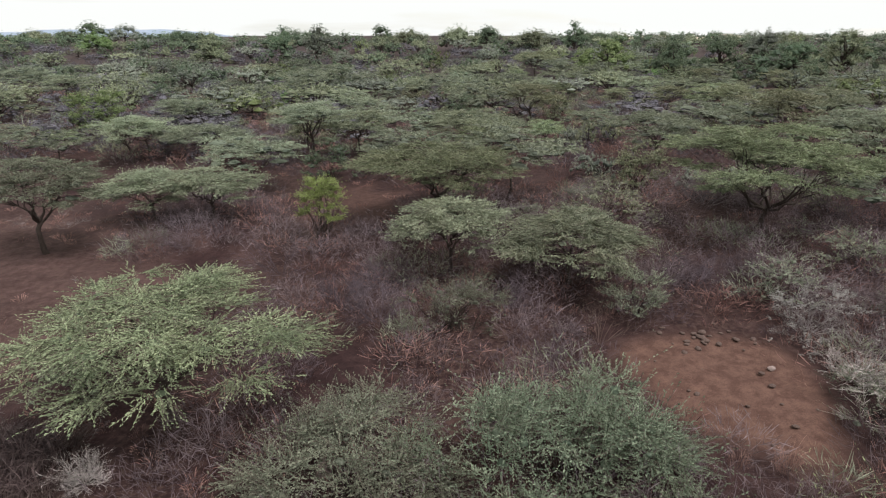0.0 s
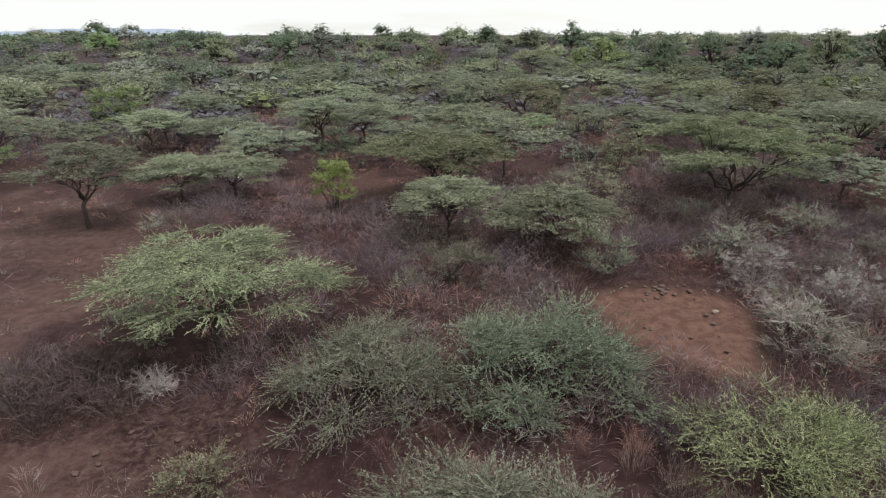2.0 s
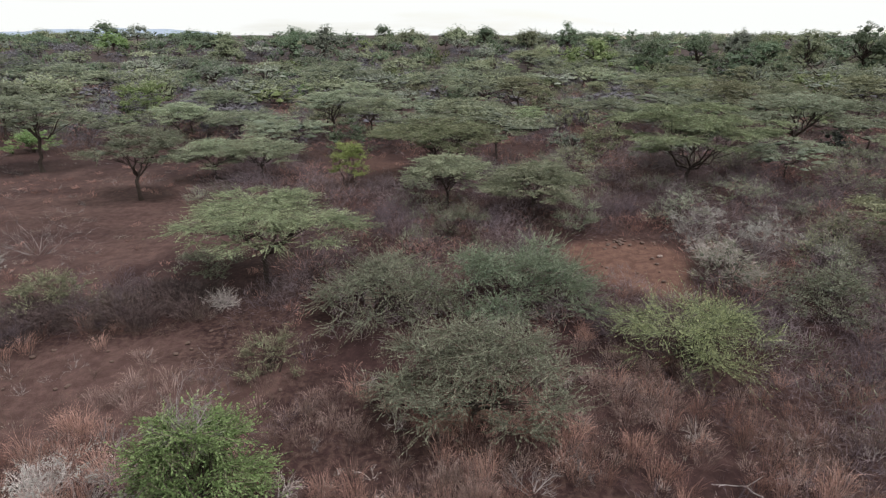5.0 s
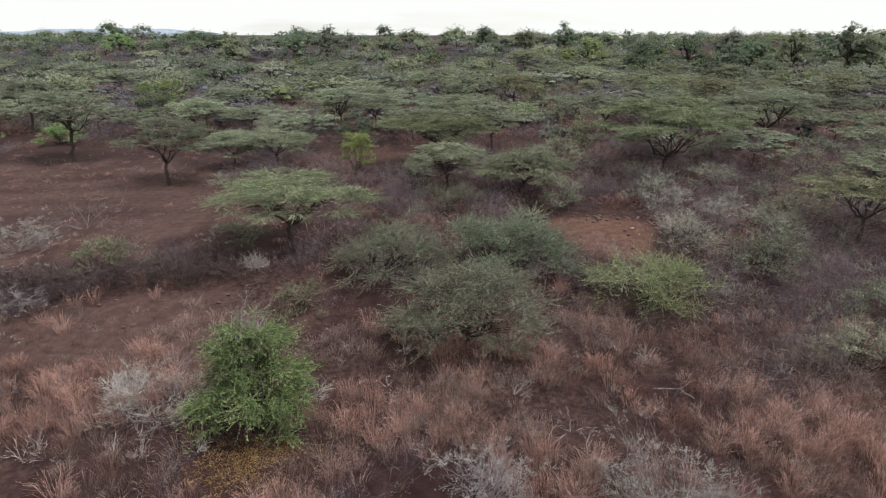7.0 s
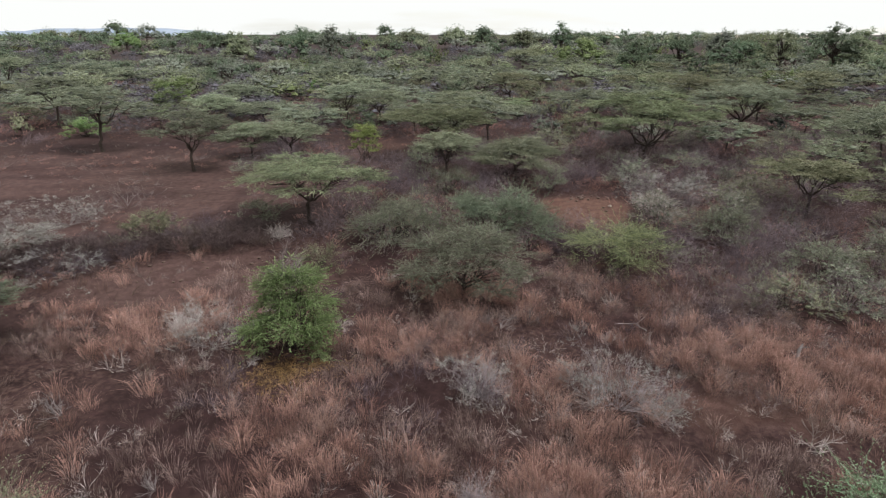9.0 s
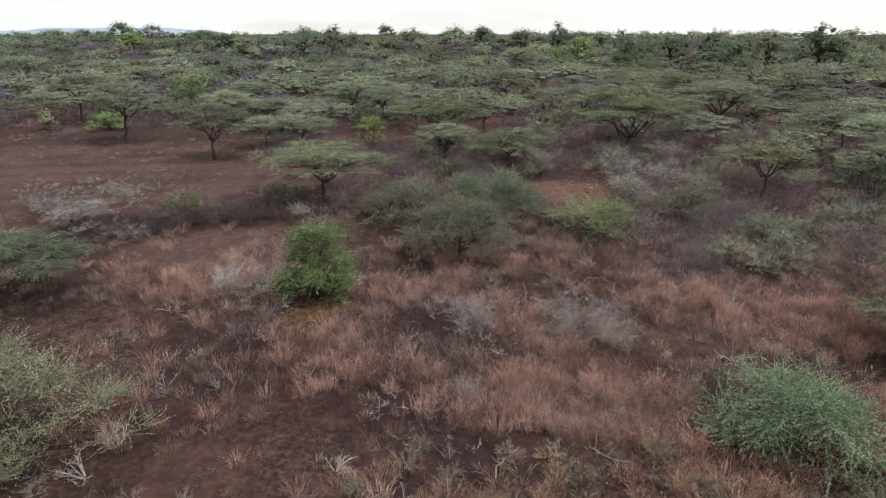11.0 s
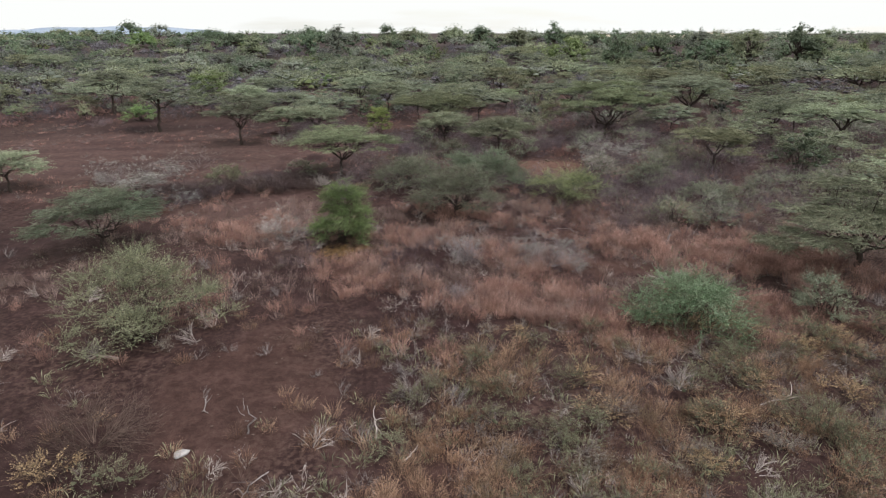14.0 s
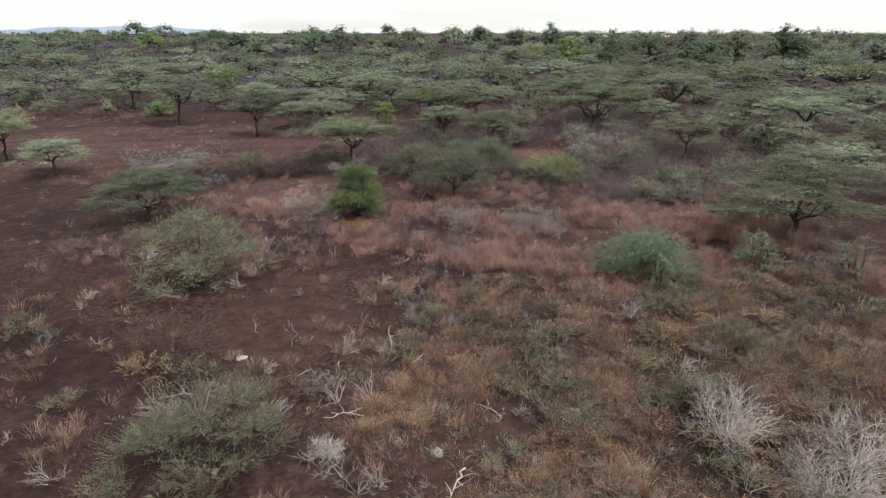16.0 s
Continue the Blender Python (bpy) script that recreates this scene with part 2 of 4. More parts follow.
def sticks(p, q, r0, r1, sides=3):
    """Thin tapered rods from points p to q."""
    n = len(p)
    d = unit(q - p)
    side = unit(np.cross(d, np.where(np.abs(d[:, 2:]) > 0.9, [[1.0, 0, 0]], [[0, 0, 1.0]])))
    up = np.cross(d, side)
    rings = []
    for a in np.arange(sides) * 2 * np.pi / sides:
        rings.append(np.cos(a) * side + np.sin(a) * up)
    o = np.stack(rings, 1)
    r0, r1 = np.broadcast_to(r0, n)[:, None, None], np.broadcast_to(r1, n)[:, None, None]
    v = np.concatenate([p[:, None] + o * r0, q[:, None] + o * r1], 1).reshape(-1, 3)
    k = np.arange(sides)
    f = np.stack([k, (k + 1) % sides, (k + 1) % sides + sides, k + sides], 1)
    f = (f[None] + (np.arange(n) * 2 * sides)[:, None, None]).reshape(-1, 4)
    return v, f


def tube(points, radii, sides=6):
    """A bent, tapered limb through the points."""
    points = np.asarray(points, float)
    d = unit(np.gradient(points, axis=0))
    side = unit(np.cross(d, np.array([[0.31, 0.95, 0.05]])))
    up = np.cross(d, side)
    a = np.arange(sides) * 2 * np.pi / sides
    v = points[:, None] + (np.cos(a)[None, :, None] * side[:, None] + np.sin(a)[None, :, None] * up[:, None]) * np.asarray(radii)[:, None, None]
    n = len(points)
    k, i = np.meshgrid(np.arange(sides), np.arange(n - 1))
    f = np.stack([i * sides + k, i * sides + (k + 1) % sides, (i + 1) * sides + (k + 1) % sides, (i + 1) * sides + k], -1).reshape(-1, 4)
    return v.reshape(-1, 3), f


def bent(rng, a, b, n=6, bow=0.1, rise=0.0):
    """Points of a crooked way from a to b."""
    a, b = np.asarray(a, float), np.asarray(b, float)
    s = np.linspace(0, 1, n)[:, None]
    size = np.linalg.norm(b - a)
    w = rng.normal(0, 1, (n, 3)) * bow * size * 0.35
    w[0] = w[-1] = 0
    arc = np.sin(s * np.pi) * np.array([0, 0, rise * size]) + np.sin(s * np.pi) * rng.normal(0, bow, 3) * size
    return a + (b - a) * s + w + arc


def blades(c, d, nrm, length, width):
    """Kite-shaped leaves: centre, direction, a vector near the normal."""
    side = unit(np.cross(d, nrm))
    length, width = np.broadcast_to(length, len(c))[:, None], np.broadcast_to(width, len(c))[:, None]
    lift = unit(nrm) * width * 0.35
    v = np.stack([c - d * length / 2, c + side * width / 2 + lift, c + d * length / 2, c - side * width / 2 + lift], 1).reshape(-1, 3)
    return v, np.arange(len(v)).reshape(-1, 4)


def crown_pads(rng, rx, ry, top, under, dome, n, ragged=1.0):
    """Centres and radii of the leafy pads that make up a crown, within an uneven outline."""
    a, b, c = rng.uniform(0, 6.28, 3)
    golden = np.arange(n) * 2.39996 + rng.normal(0, 0.5, n)
    th = golden + a
    rad = np.sqrt((np.arange(n) + rng.uniform(0.1, 0.9, n)) / n)
    edge = 1 + ragged * (0.17 * np.sin(2 * th + a) + 0.14 * np.sin(3 * th + b) + 0.10 * np.sin(5 * th + c))
    q = rad * 0.86
    if dome > 0:
        zs = under + (top - under) * np.maximum(1 - rad ** 2.4, 0.0) ** 0.7 * rng.uniform(0.72, 1.05, n)
        zs = np.where(rng.random(n) < 0.3, under + (zs - under) * rng.uniform(0.3, 0.95, n), zs)
    else:
        zs = top - (top - under) * (0.85 * q ** 2.4) * rng.uniform(0.6, 1.2, n) - rng.random(n) ** 1.6 * (top - under) * 0.45 - 0.12
        zs = np.maximum(zs, under + (top - under) * rng.uniform(0.0, 0.25, n))
    pr = np.sqrt(rx * ry) * (0.85 / np.sqrt(n)) * rng.uniform(0.6, 1.6, n)
    return np.stack([rx * q * edge * np.cos(th), ry * q * edge * np.sin(th), zs], 1), pr


def crown_leaves(rng, pads, pr, n, rope, leaf, per, lift, flat, twig=0.006, spread=0.9, fill=0.5, wild=0.0, pull=0.35, even=0.0, bunch=6, droop=0.12, fuzz=0.5, level=0.8, steep=0.5, shell=0.0):
    """Leafy branchlets on the pads, several springing from one spot. Returns the leaves' and the twigs' vertices and faces."""
    w = pr ** 2
    ns = max(n // bunch, 1)
    n = ns * bunch
    k = np.repeat(rng.choice(len(pads), ns, p=w / w.sum()), bunch)
    th, u = np.repeat(rng.uniform(0, 2 * np.pi, ns), bunch), np.repeat(rng.uniform(0, 1, ns) ** fill, bunch)
    out = np.stack([np.cos(th), np.sin(th), np.zeros(n)], 1)
    r = pr[k] * u
    p = pads[k] + out * r[:, None]
    p[:, 2] += pr[k] * flat * (1 - u ** 2) * np.repeat(rng.uniform(-0.3, 1.0, ns), bunch) + rng.normal(0, 0.03, n)
    p = p + rng.normal(0, 0.10, (n, 3)) * rope * [1, 1, 0.4]
    home = unit(p * [1, 1, 0.0] + 1e-6)
    way = out * 0.75 + home * pull + np.repeat(rng.normal(0, spread * 0.4, (ns, 3)) * [1, 1, steep], bunch, 0)
    d = unit(way + rng.normal(0, spread * 0.42, (n, 3)) * [1, 1, steep] + [0, 0, lift])
    length = rope * rng.uniform(0.5, 1.35, n) * (1 + wild * rng.random(n) ** 8)
    bend = (rng.normal(0, 0.3, (n, 3)) * [1, 1, steep] - [0, 0, droop * 2]) * length[:, None]
    tips = p + d * length[:, None] + bend * 0.25
    tv = blades((p + tips) / 2, unit(tips - p), unit(rng.normal(0, 1, p.shape)), length * 1.02, twig * 3.2)
    s = np.tile((np.arange(per) + 0.5) / per, n) + rng.uniform(-0.5, 0.5, n * per) / per
    s = s[:, None]
    p2, d2, b2, l2 = (np.repeat(x, per, 0) for x in (p, d, bend, length[:, None]))
    c = p2 + d2 * l2 * s + b2 * (s - s * s * 0.5) * 0.5
    ld = unit(d2 * 1.0 + rng.normal(0, fuzz, c.shape) * [1, 1, 0.4 + steep])
    mid = pads.mean(0) * [0, 0, 0.7]
    nr = unit(rng.normal(0, 0.6, c.shape) + [0, 0, level] + shell * unit(c - mid))
    size = rng.uniform(0.65, 1.35, len(c))
    c = c + ld * (leaf[0] * 0.3 * size)[:, None]
    tone = np.repeat(np.repeat(rng.random(ns) * 0.46, bunch) + rng.random(n) * 0.24 + rng.random(len(pads))[k] * 0.2, per) + rng.random(len(c)) * 0.1
    tone = tone * (1 - even) + (0.5 + 0.2 * rng.random(len(pads))[np.repeat(k, per)]) * even
    return (*blades(c, ld, nr, leaf[0] * size, leaf[1] * size), tone), tv


def shade_cores(rng, pads, pr, scale, thick, seg=6, sink=0.18, tone=0.05):
    """Lumpy bodies added inside the pads to shut out light, toned dark as shade. Vertices, faces and tones."""
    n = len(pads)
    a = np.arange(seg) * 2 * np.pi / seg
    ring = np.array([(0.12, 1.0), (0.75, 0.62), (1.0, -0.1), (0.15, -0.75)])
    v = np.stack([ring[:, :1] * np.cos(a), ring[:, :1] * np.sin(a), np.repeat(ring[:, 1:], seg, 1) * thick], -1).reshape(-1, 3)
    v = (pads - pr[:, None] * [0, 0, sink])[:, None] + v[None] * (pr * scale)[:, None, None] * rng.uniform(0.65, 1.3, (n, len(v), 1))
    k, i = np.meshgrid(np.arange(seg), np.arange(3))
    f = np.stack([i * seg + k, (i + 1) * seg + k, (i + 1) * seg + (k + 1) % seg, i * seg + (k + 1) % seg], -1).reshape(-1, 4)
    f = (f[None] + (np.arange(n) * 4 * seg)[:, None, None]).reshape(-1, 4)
    # low tones take the leaf ramp's dark end, as painted shade
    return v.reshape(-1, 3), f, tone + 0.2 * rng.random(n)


def umbrella_tree(name, seed, x, y, width, depth, top, under, leaves, label, ropes, rope=0.5, leaf=(0.10, 0.035), per=7,
                  pads=46, limbs=5, girth=None, fork=0.4, lift=0.03, group="", twigs=True, flat=0.25, lean=0.0, spread=0.75, core=0.4, even=0.0, ragged=1.0, fat=1.0, thick=0.28, pull=0.5, bunch=6, droop=0.05, wood=TWIG, steep=0.14):
    """A flat-topped thorn tree: a short trunk, crooked limbs fanning out, and a layered crown of pads."""
    rng = np.random.default_rng(seed)
    root = new(name)
    root.location = (x, y, ground_at(x, y) - 0.05)
    tagged(root, label, "tree", group)
    rx, ry = width / 2, depth / 2
    pc, pr = crown_pads(rng, rx, ry, top, under, 0, pads, ragged)
    pr = pr * fat
    girth = girth or 0.013 * top + 0.009 * width
    hf = top * fork
    foot = np.array([lean * top * 0.25, rng.normal(0, 0.05) * top, hf])
    way = bent(rng, (0, 0, -0.25), foot, 6, 0.07)
    s = Shape()
    s.add(*tube(way, girth * np.array([1.7, 1.15, 1.0, 0.92, 0.88, 0.9]), 8))
    bole = part("trunk", s.mesh("trunk", BARK, True), root, "dark fissured trunk")
    ang = np.arctan2(pc[:, 1], pc[:, 0]) + rng.normal(0, 0.25, len(pc))
    start = rng.uniform(0, 6.28)
    sector = (((ang - start) % (2 * np.pi)) / (2 * np.pi) * limbs).astype(int) % limbs
    for i in range(limbs):
        mine = np.where(sector == i)[0]
        if len(mine) == 0:
            continue
        mean = pc[mine].mean(0)
        goal = np.array([mean[0] * 0.62, mean[1] * 0.62, under + (top - under) * 0.2])
        s = Shape()
        lw = bent(rng, foot + rng.normal(0, 0.03, 3), goal, 7, 0.10, -0.04)
        s.add(*tube(lw, girth * np.linspace(0.62, 0.24, 7), 6))
        for j in mine:
            base = lw[rng.integers(3, 7)]
            q = pc[j] + [0, 0, -0.08]
            bw = bent(rng, base, q, 4, 0.10, 0.05)
            s.add(*tube(bw, girth * np.array([0.22, 0.15, 0.10, 0.05]), 4))
        part("limb", s.mesh("limb", BARK, True), bole)
    lv, tv = crown_leaves(rng, pc, pr, ropes, rope, leaf, per, lift, flat, spread=spread, wild=0.5, even=even, pull=pull, bunch=bunch, droop=droop, steep=steep)
    s = Shape()
    # added dark bodies stand in for shade between the leaf layers
    s.add(*shade_cores(rng, pc, pr, core, thick, sink=0.18 if fat == 1.0 else 0.3))
    s.add(*lv)
    head = part("crown", s.mesh("crown", leaves), root)
    if twigs:
        s = Shape()
        s.add(*tv)
        tagged(part("twigwork", s.mesh("twigwork", wood), head), kind="stuff")
    return root


def twiggy(rng, radius, height, stems=9, levels=(3, 3, 2), thick=0.02, upright=1.0):
    """The bare branchwork of a shrub: rods that fork several times. Returns p, q, r0, r1."""
    th = rng.uniform(0, 2 * np.pi, stems)
    p = np.stack([np.cos(th), np.sin(th), np.zeros(stems)], 1) * (radius * 0.14 * rng.random(stems))[:, None]
    d = unit(np.stack([np.cos(th) * radius, np.sin(th) * radius, np.full(stems, height * upright)], 1) * rng.uniform(0.5, 1.2, (stems, 1))
             + rng.normal(0, 0.25, (stems, 3)) * height)
    d[:, 2] = np.abs(d[:, 2])
    size = np.hypot(radius, height)
    length = size * (0.42 if len(levels) < 4 else 0.25) * rng.uniform(0.7, 1.2, stems)
    t = np.full(stems, thick)
    made = []
    for k in (*levels, 0):
        bendy = d + rng.normal(0, 0.16, d.shape)
        q = p + unit(bendy) * length[:, None]
        q[:, 2] = np.maximum(q[:, 2], 0.03)
        made.append((p, q, t, t * 0.62))
        if not k:
            break
        s = rng.uniform(0.45, 1.0, (len(q), k, 1))
        s[:, 0] = 1.0
        base = p[:, None] + (q - p)[:, None] * s
        d = unit((unit(q - p)[:, None] + rng.normal(0, 0.52, (len(q), k, 3)) + [0, 0, 0.10]).reshape(-1, 3))
        length = np.repeat(length, k) * rng.uniform(0.5, 0.9, len(d))
        t = np.repeat(t, k) * 0.6
        p = base.reshape(-1, 3)
    return tuple(np.concatenate([m[i] for m in made]) for i in range(4))


def dry_shrub(name, seed, x, y, radius, height, wood, label, stems=10, levels=(3, 3, 2), thick=0.022, group="", leaves=None, ropes=0,
              rope=0.3, leaf=(0.07, 0.03), per=4, upright=1.0, wide=1.0, rods=True):
    """A leafless or nearly leafless bush."""
    rng = np.random.default_rng(seed)
    root = new(name)
    root.location = (x, y, ground_at(x, y) - 0.03)
    tagged(root, label, "shrub", group)
    p, q, a, b = twiggy(rng, radius, height, stems, levels, thick, upright)
    p[:, 0] *= wide
    q[:, 0] *= wide
    s = Shape()
    s.add(*(sticks(p, q, a, b, 3) if rods else blades((p + q) / 2, unit(q - p), unit(rng.normal(0, 1, p.shape)), np.linalg.norm(q - p, axis=1) * 1.04, a * 2.4)))
    part("branchwork", s.mesh("branchwork", wood), root)
    if leaves:
        tips = q[-len(q) // 2:]
        pads = tips[rng.integers(0, len(tips), 40)]
        lv, tv = crown_leaves(rng, pads, np.full(40, radius * 0.2), ropes, rope, leaf, per, 0.3, 0.3)
        s = Shape()
        s.add(*lv)
        part("foliage", s.mesh("foliage", leaves), root)
    return root


def leafy_bush(name, seed, x, y, rx, ry, height, leaves, label, ropes, rope=0.4, leaf=(0.09, 0.035), per=6, pads=60, lift=0.45, under=0.15,
               wood=TWIG, dead=0, group="", flat=0.4, spread=1.0, twig=0.006, stem=0.03, core=0.25, even=0.0, pull=0.5, bunch=6, droop=0.12, wild=1.6):
    """A bush with leaves to near the ground, on many stems."""
    rng = np.random.default_rng(seed)
    root = new(name)
    root.location = (x, y, ground_at(x, y) - 0.03)
    tagged(root, label, "bush", group)
    pc, pr = crown_pads(rng, rx, ry, height, under, 1, pads)
    s = Shape()
    for j in range(0, len(pc)):
        a = rng.normal(0, 0.12, 3) * [rx, ry, 0]
        s.add(*tube(bent(rng, (a[0], a[1], -0.1), pc[j] * [0.95, 0.95, 0.97], 5, 0.09, 0.06), stem * np.array([1, 0.8, 0.6, 0.4, 0.2]), 4))
    part("stemwork", s.mesh("stemwork", BARK, True), root)
    lv, tv = crown_leaves(rng, pc, pr, ropes, rope, leaf, per, lift, flat, twig, spread, wild=wild, even=even, pull=pull, bunch=bunch, droop=droop)
    s = Shape()
    # blocking lumps behind the leaves, coloured dark like the bush's inner shade
    s.add(*shade_cores(rng, pc, pr, core, 0.7))
    s.add(*lv)
    head = part("foliage", s.mesh("foliage", leaves), root)
    s = Shape()
    s.add(*tv)
    tagged(part("twigwork", s.mesh("twigwork", wood), head), kind="stuff")
    if dead:
        p, q, a, b = twiggy(rng, rx * 0.6, height * 0.7, dead, (2, 2, 3, 2), 0.017, 1.6)
        lift_z = np.array([0, 0, height * 0.72])
        p, q = p * [1, 1, 0.95] + lift_z, q * [1, 1, 0.95] + lift_z
        s = Shape()
        s.add(*sticks(p, q, a, b, 3))
        part("dead_twigwork", s.mesh("dead_twigwork", GREY), root, "bleached dead twigs")
    return root


# ---- ground: one sheet to the horizon ----
def glide(v, stops):
    v = np.asarray(v, float)
    z = np.full(v.shape, float(stops[0][1]))
    for (a, b), (c, d) in zip(stops, stops[1:]):
        u = np.clip((v - a) / (c - a), 0, 1)
        z = z + (d - b) * u * u * (3 - 2 * u)
    return z


RISE = ((-60, -1.0), (-30, -0.6), (0, 0.0), (22, 0.8), (45, 1.2), (120, 2.2), (300, 8.6), (420, 9.4), (900, 0.0))
SLANT = ((-10, 0.0), (25, 1.0), (80, 1.0), (160, 0.3))


def ground_z(x, y):
    x, y = np.asarray(x, float), np.asarray(y, float)
    return glide(y, RISE) + 0.02 * np.clip(x, -30, 30) * glide(y, SLANT)


def ground_at(x, y):
    return float(ground_z(x, y))


def waves(x, y, scale, seed):
    """Smooth unevenness from a few crossed waves, about -1 to 1."""
    r = np.random.default_rng(seed)
    z = np.zeros(np.broadcast(x, y).shape)
    for _ in range(9):
        a, k = r.uniform(0, 6.28), scale * r.uniform(0.5, 2.2)
        z = z + np.sin((x * np.cos(a) + y * np.sin(a)) * k + r.uniform(0, 6.28))
    return z / 4.0


def spot(x, y, cx, cy, rx, ry, seed=3):
    """1 inside a ragged oval, 0 outside."""
    q = np.hypot((x - cx) / rx, (y - cy) / ry) + 0.22 * waves(x, y, 0.9, seed)
    return np.clip((1.12 - q) / 0.24, 0, 1)


def bare_ground(x, y):
    """Where the earth lies open and pale."""
    b = spot(x, y, 10.5, 19.2, 3.1, 4.1)
    b = np.maximum(b, 0.45 * spot(x, y, -7, 43, 4, 5, 9))
    b = np.maximum(b, 0.38 * spot(x, y, 13.6, -4.4, 5.5, 1.3, 15))
    b = np.maximum(b, 0.25 * spot(x, y, -8.2, -17.5, 3.6, 5, 11))
    b = np.maximum(b, 0.25 * spot(x, y, 0.2, -26, 2.2, 5, 13))
    return b


def dusty_ground(x, y):
    """Where the earth lies open, trodden and grey with dust."""
    return np.maximum(0.6 * spot(x, y, -13.5, 7.0, 7.0, 4.0, 5), 0.6 * spot(x, y, -36, 28, 23, 16, 7) * np.clip(0.75 + 0.5 * waves(x * 0.5, y * 1.6, 0.5, 8), 0, 1))


def reach(near, fine, far, grow):
    a = [0.0]
    step = fine
    while a[-1] < far:
        if a[-1] > near:
            step *= grow
        a.append(a[-1] + step)
    return np.array(a)


def build_ground():
    right = reach(30, 0.5, 4600, 1.09)
    xs = np.concatenate([-right[:0:-1], right])
    ys = np.concatenate([-20 - reach(20, 0.5, 160, 1.2)[:0:-1], -20 + reach(55, 0.5, 4700, 1.07)])
    gx, gy = np.meshgrid(xs, ys)
    near = np.clip((75 - np.hypot(gx, gy - 5)) / 25, 0, 1)
    gz = ground_z(gx, gy) + near * (0.05 * waves(gx, gy, 1.3, 21) + 0.035 * waves(gx, gy, 4.2, 22)) + np.clip((np.hypot(gx, gy) - 60) / 200, 0, 1) * 0.5 * waves(gx, gy, 0.03, 23)
    n, m = len(xs), len(ys)
    i, j = np.meshgrid(np.arange(n - 1), np.arange(m - 1))
    f = np.stack([j * n + i, j * n + i + 1, (j + 1) * n + i + 1, (j + 1) * n + i], -1).reshape(-1, 4)
    s = Shape()
    s.add(np.stack([gx, gy, gz], -1).reshape(-1, 3), f)
    me = s.mesh("ground", SOIL, True)
    for key, values in (("bare", bare_ground(gx, gy)), ("litter", np.clip(0.5 + 0.6 * waves(gx, gy, 0.35, 31), 0, 1) * (1 - bare_ground(gx, gy))),
                        ("dusty", dusty_ground(gx, gy)), ("scrub", np.clip((gy - 80) / 60, 0, 1) * 0.85)):
        me.attributes.new(key, "FLOAT", "POINT").data.foreach_set("value", values.ravel().astype(np.float32))
    tagged(new("ground", me), "uneven red-brown earth with litter and bare patches", "ground", kind="structure")


build_ground()


def far_hill(x, y, length, height, seed, material=HILL, label="low horizon hill, coloured blue for haze"):
    """A low ridge on the skyline; the default material has haze in its colour."""
    u = np.linspace(-1, 1, 60)
    h = height * (1 - u ** 2) * (0.8 + 0.2 * waves(u * 9, u * 0, 1.0, seed))
    s = Shape()
    rows = []
    for back, k in ((-160, 0.0), (-60, 0.75), (0, 1.0), (200, 0.0)):
        rows.append(np.stack([x + u * length, y + back + 0 * u, h * k - 4], 1))
    v = np.concatenate(rows)
    k, i = np.meshgrid(np.arange(59), np.arange(3))
    s.add(v, np.stack([i * 60 + k, i * 60 + k + 1, (i + 1) * 60 + k + 1, (i + 1) * 60 + k], -1).reshape(-1, 4))
    tagged(new("distant_hill", s.mesh("distant_hill", material, True)), label, "hill", kind="structure")


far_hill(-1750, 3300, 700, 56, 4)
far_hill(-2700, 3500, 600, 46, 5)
far_hill(270, 660, 210, 19.5, 6, TAN_HILL, "low tawny grass ridge behind the woodland")

# ---- umbrella thorn trees ----
# x, y, width, depth, top, underside
NEAR_TREES = ((-9.3, 17.4, 9.8, 8.6, 4.9, 2.8), (1.2, 5.0, 6.6, 5.8, 4.0, 1.1), (-22.4, -1.0, 7.0, 6.6, 4.1, 1.2), (24.9, -5.0, 12.4, 9.5, 6.2, 1.2), (-25.6, 11.2, 4.6, 4.2, 2.3, 1.1))
umbrella_tree("acacia_tree", 6, *NEAR_TREES[0], ACACIA_BRIGHT, "flat-topped thorn tree with a wide grey-green crown", 3600, 0.9, (0.10, 0.034), 15, pads=52, fork=0.36, limbs=6, girth=0.15, ragged=0.55, core=0.3, flat=0.3, spread=1.1, pull=0.45, bunch=5)
umbrella_tree("acacia_tree", 2, *NEAR_TREES[1], SAGE, "low dense thorn tree with a drooping grey-green crown", 2300, 0.9, (0.09, 0.034), 15, pads=46, lift=0.12, fork=0.18, core=0.22, droop=0.15, spread=1.4, pull=0.2, bunch=4, steep=0.4)
umbrella_tree("acacia_tree", 3, *NEAR_TREES[2], DEEP_GREEN, "round-headed dark green thorn tree on open earth", 3200, 0.8, (0.10, 0.036), 12, pads=46, lift=0.1, fork=0.2, core=0.3, droop=0.2, flat=0.4)
umbrella_tree("acacia_tree", 4, *NEAR_TREES[3], ACACIA, "broad thorn tree with layered shelves of foliage", 5600, 0.95, (0.11, 0.038), 12, pads=44, flat=0.2, fork=0.22, core=0.4, fat=0.9, pull=0.7, spread=1.0)
umbrella_tree("acacia_tree", 5, *NEAR_TREES[4], SILVER, "low flat-topped grey thorn tree with bare limbs", 900, 0.6, (0.09, 0.03), 9, pads=26, flat=0.2, fork=0.15, core=0.2)

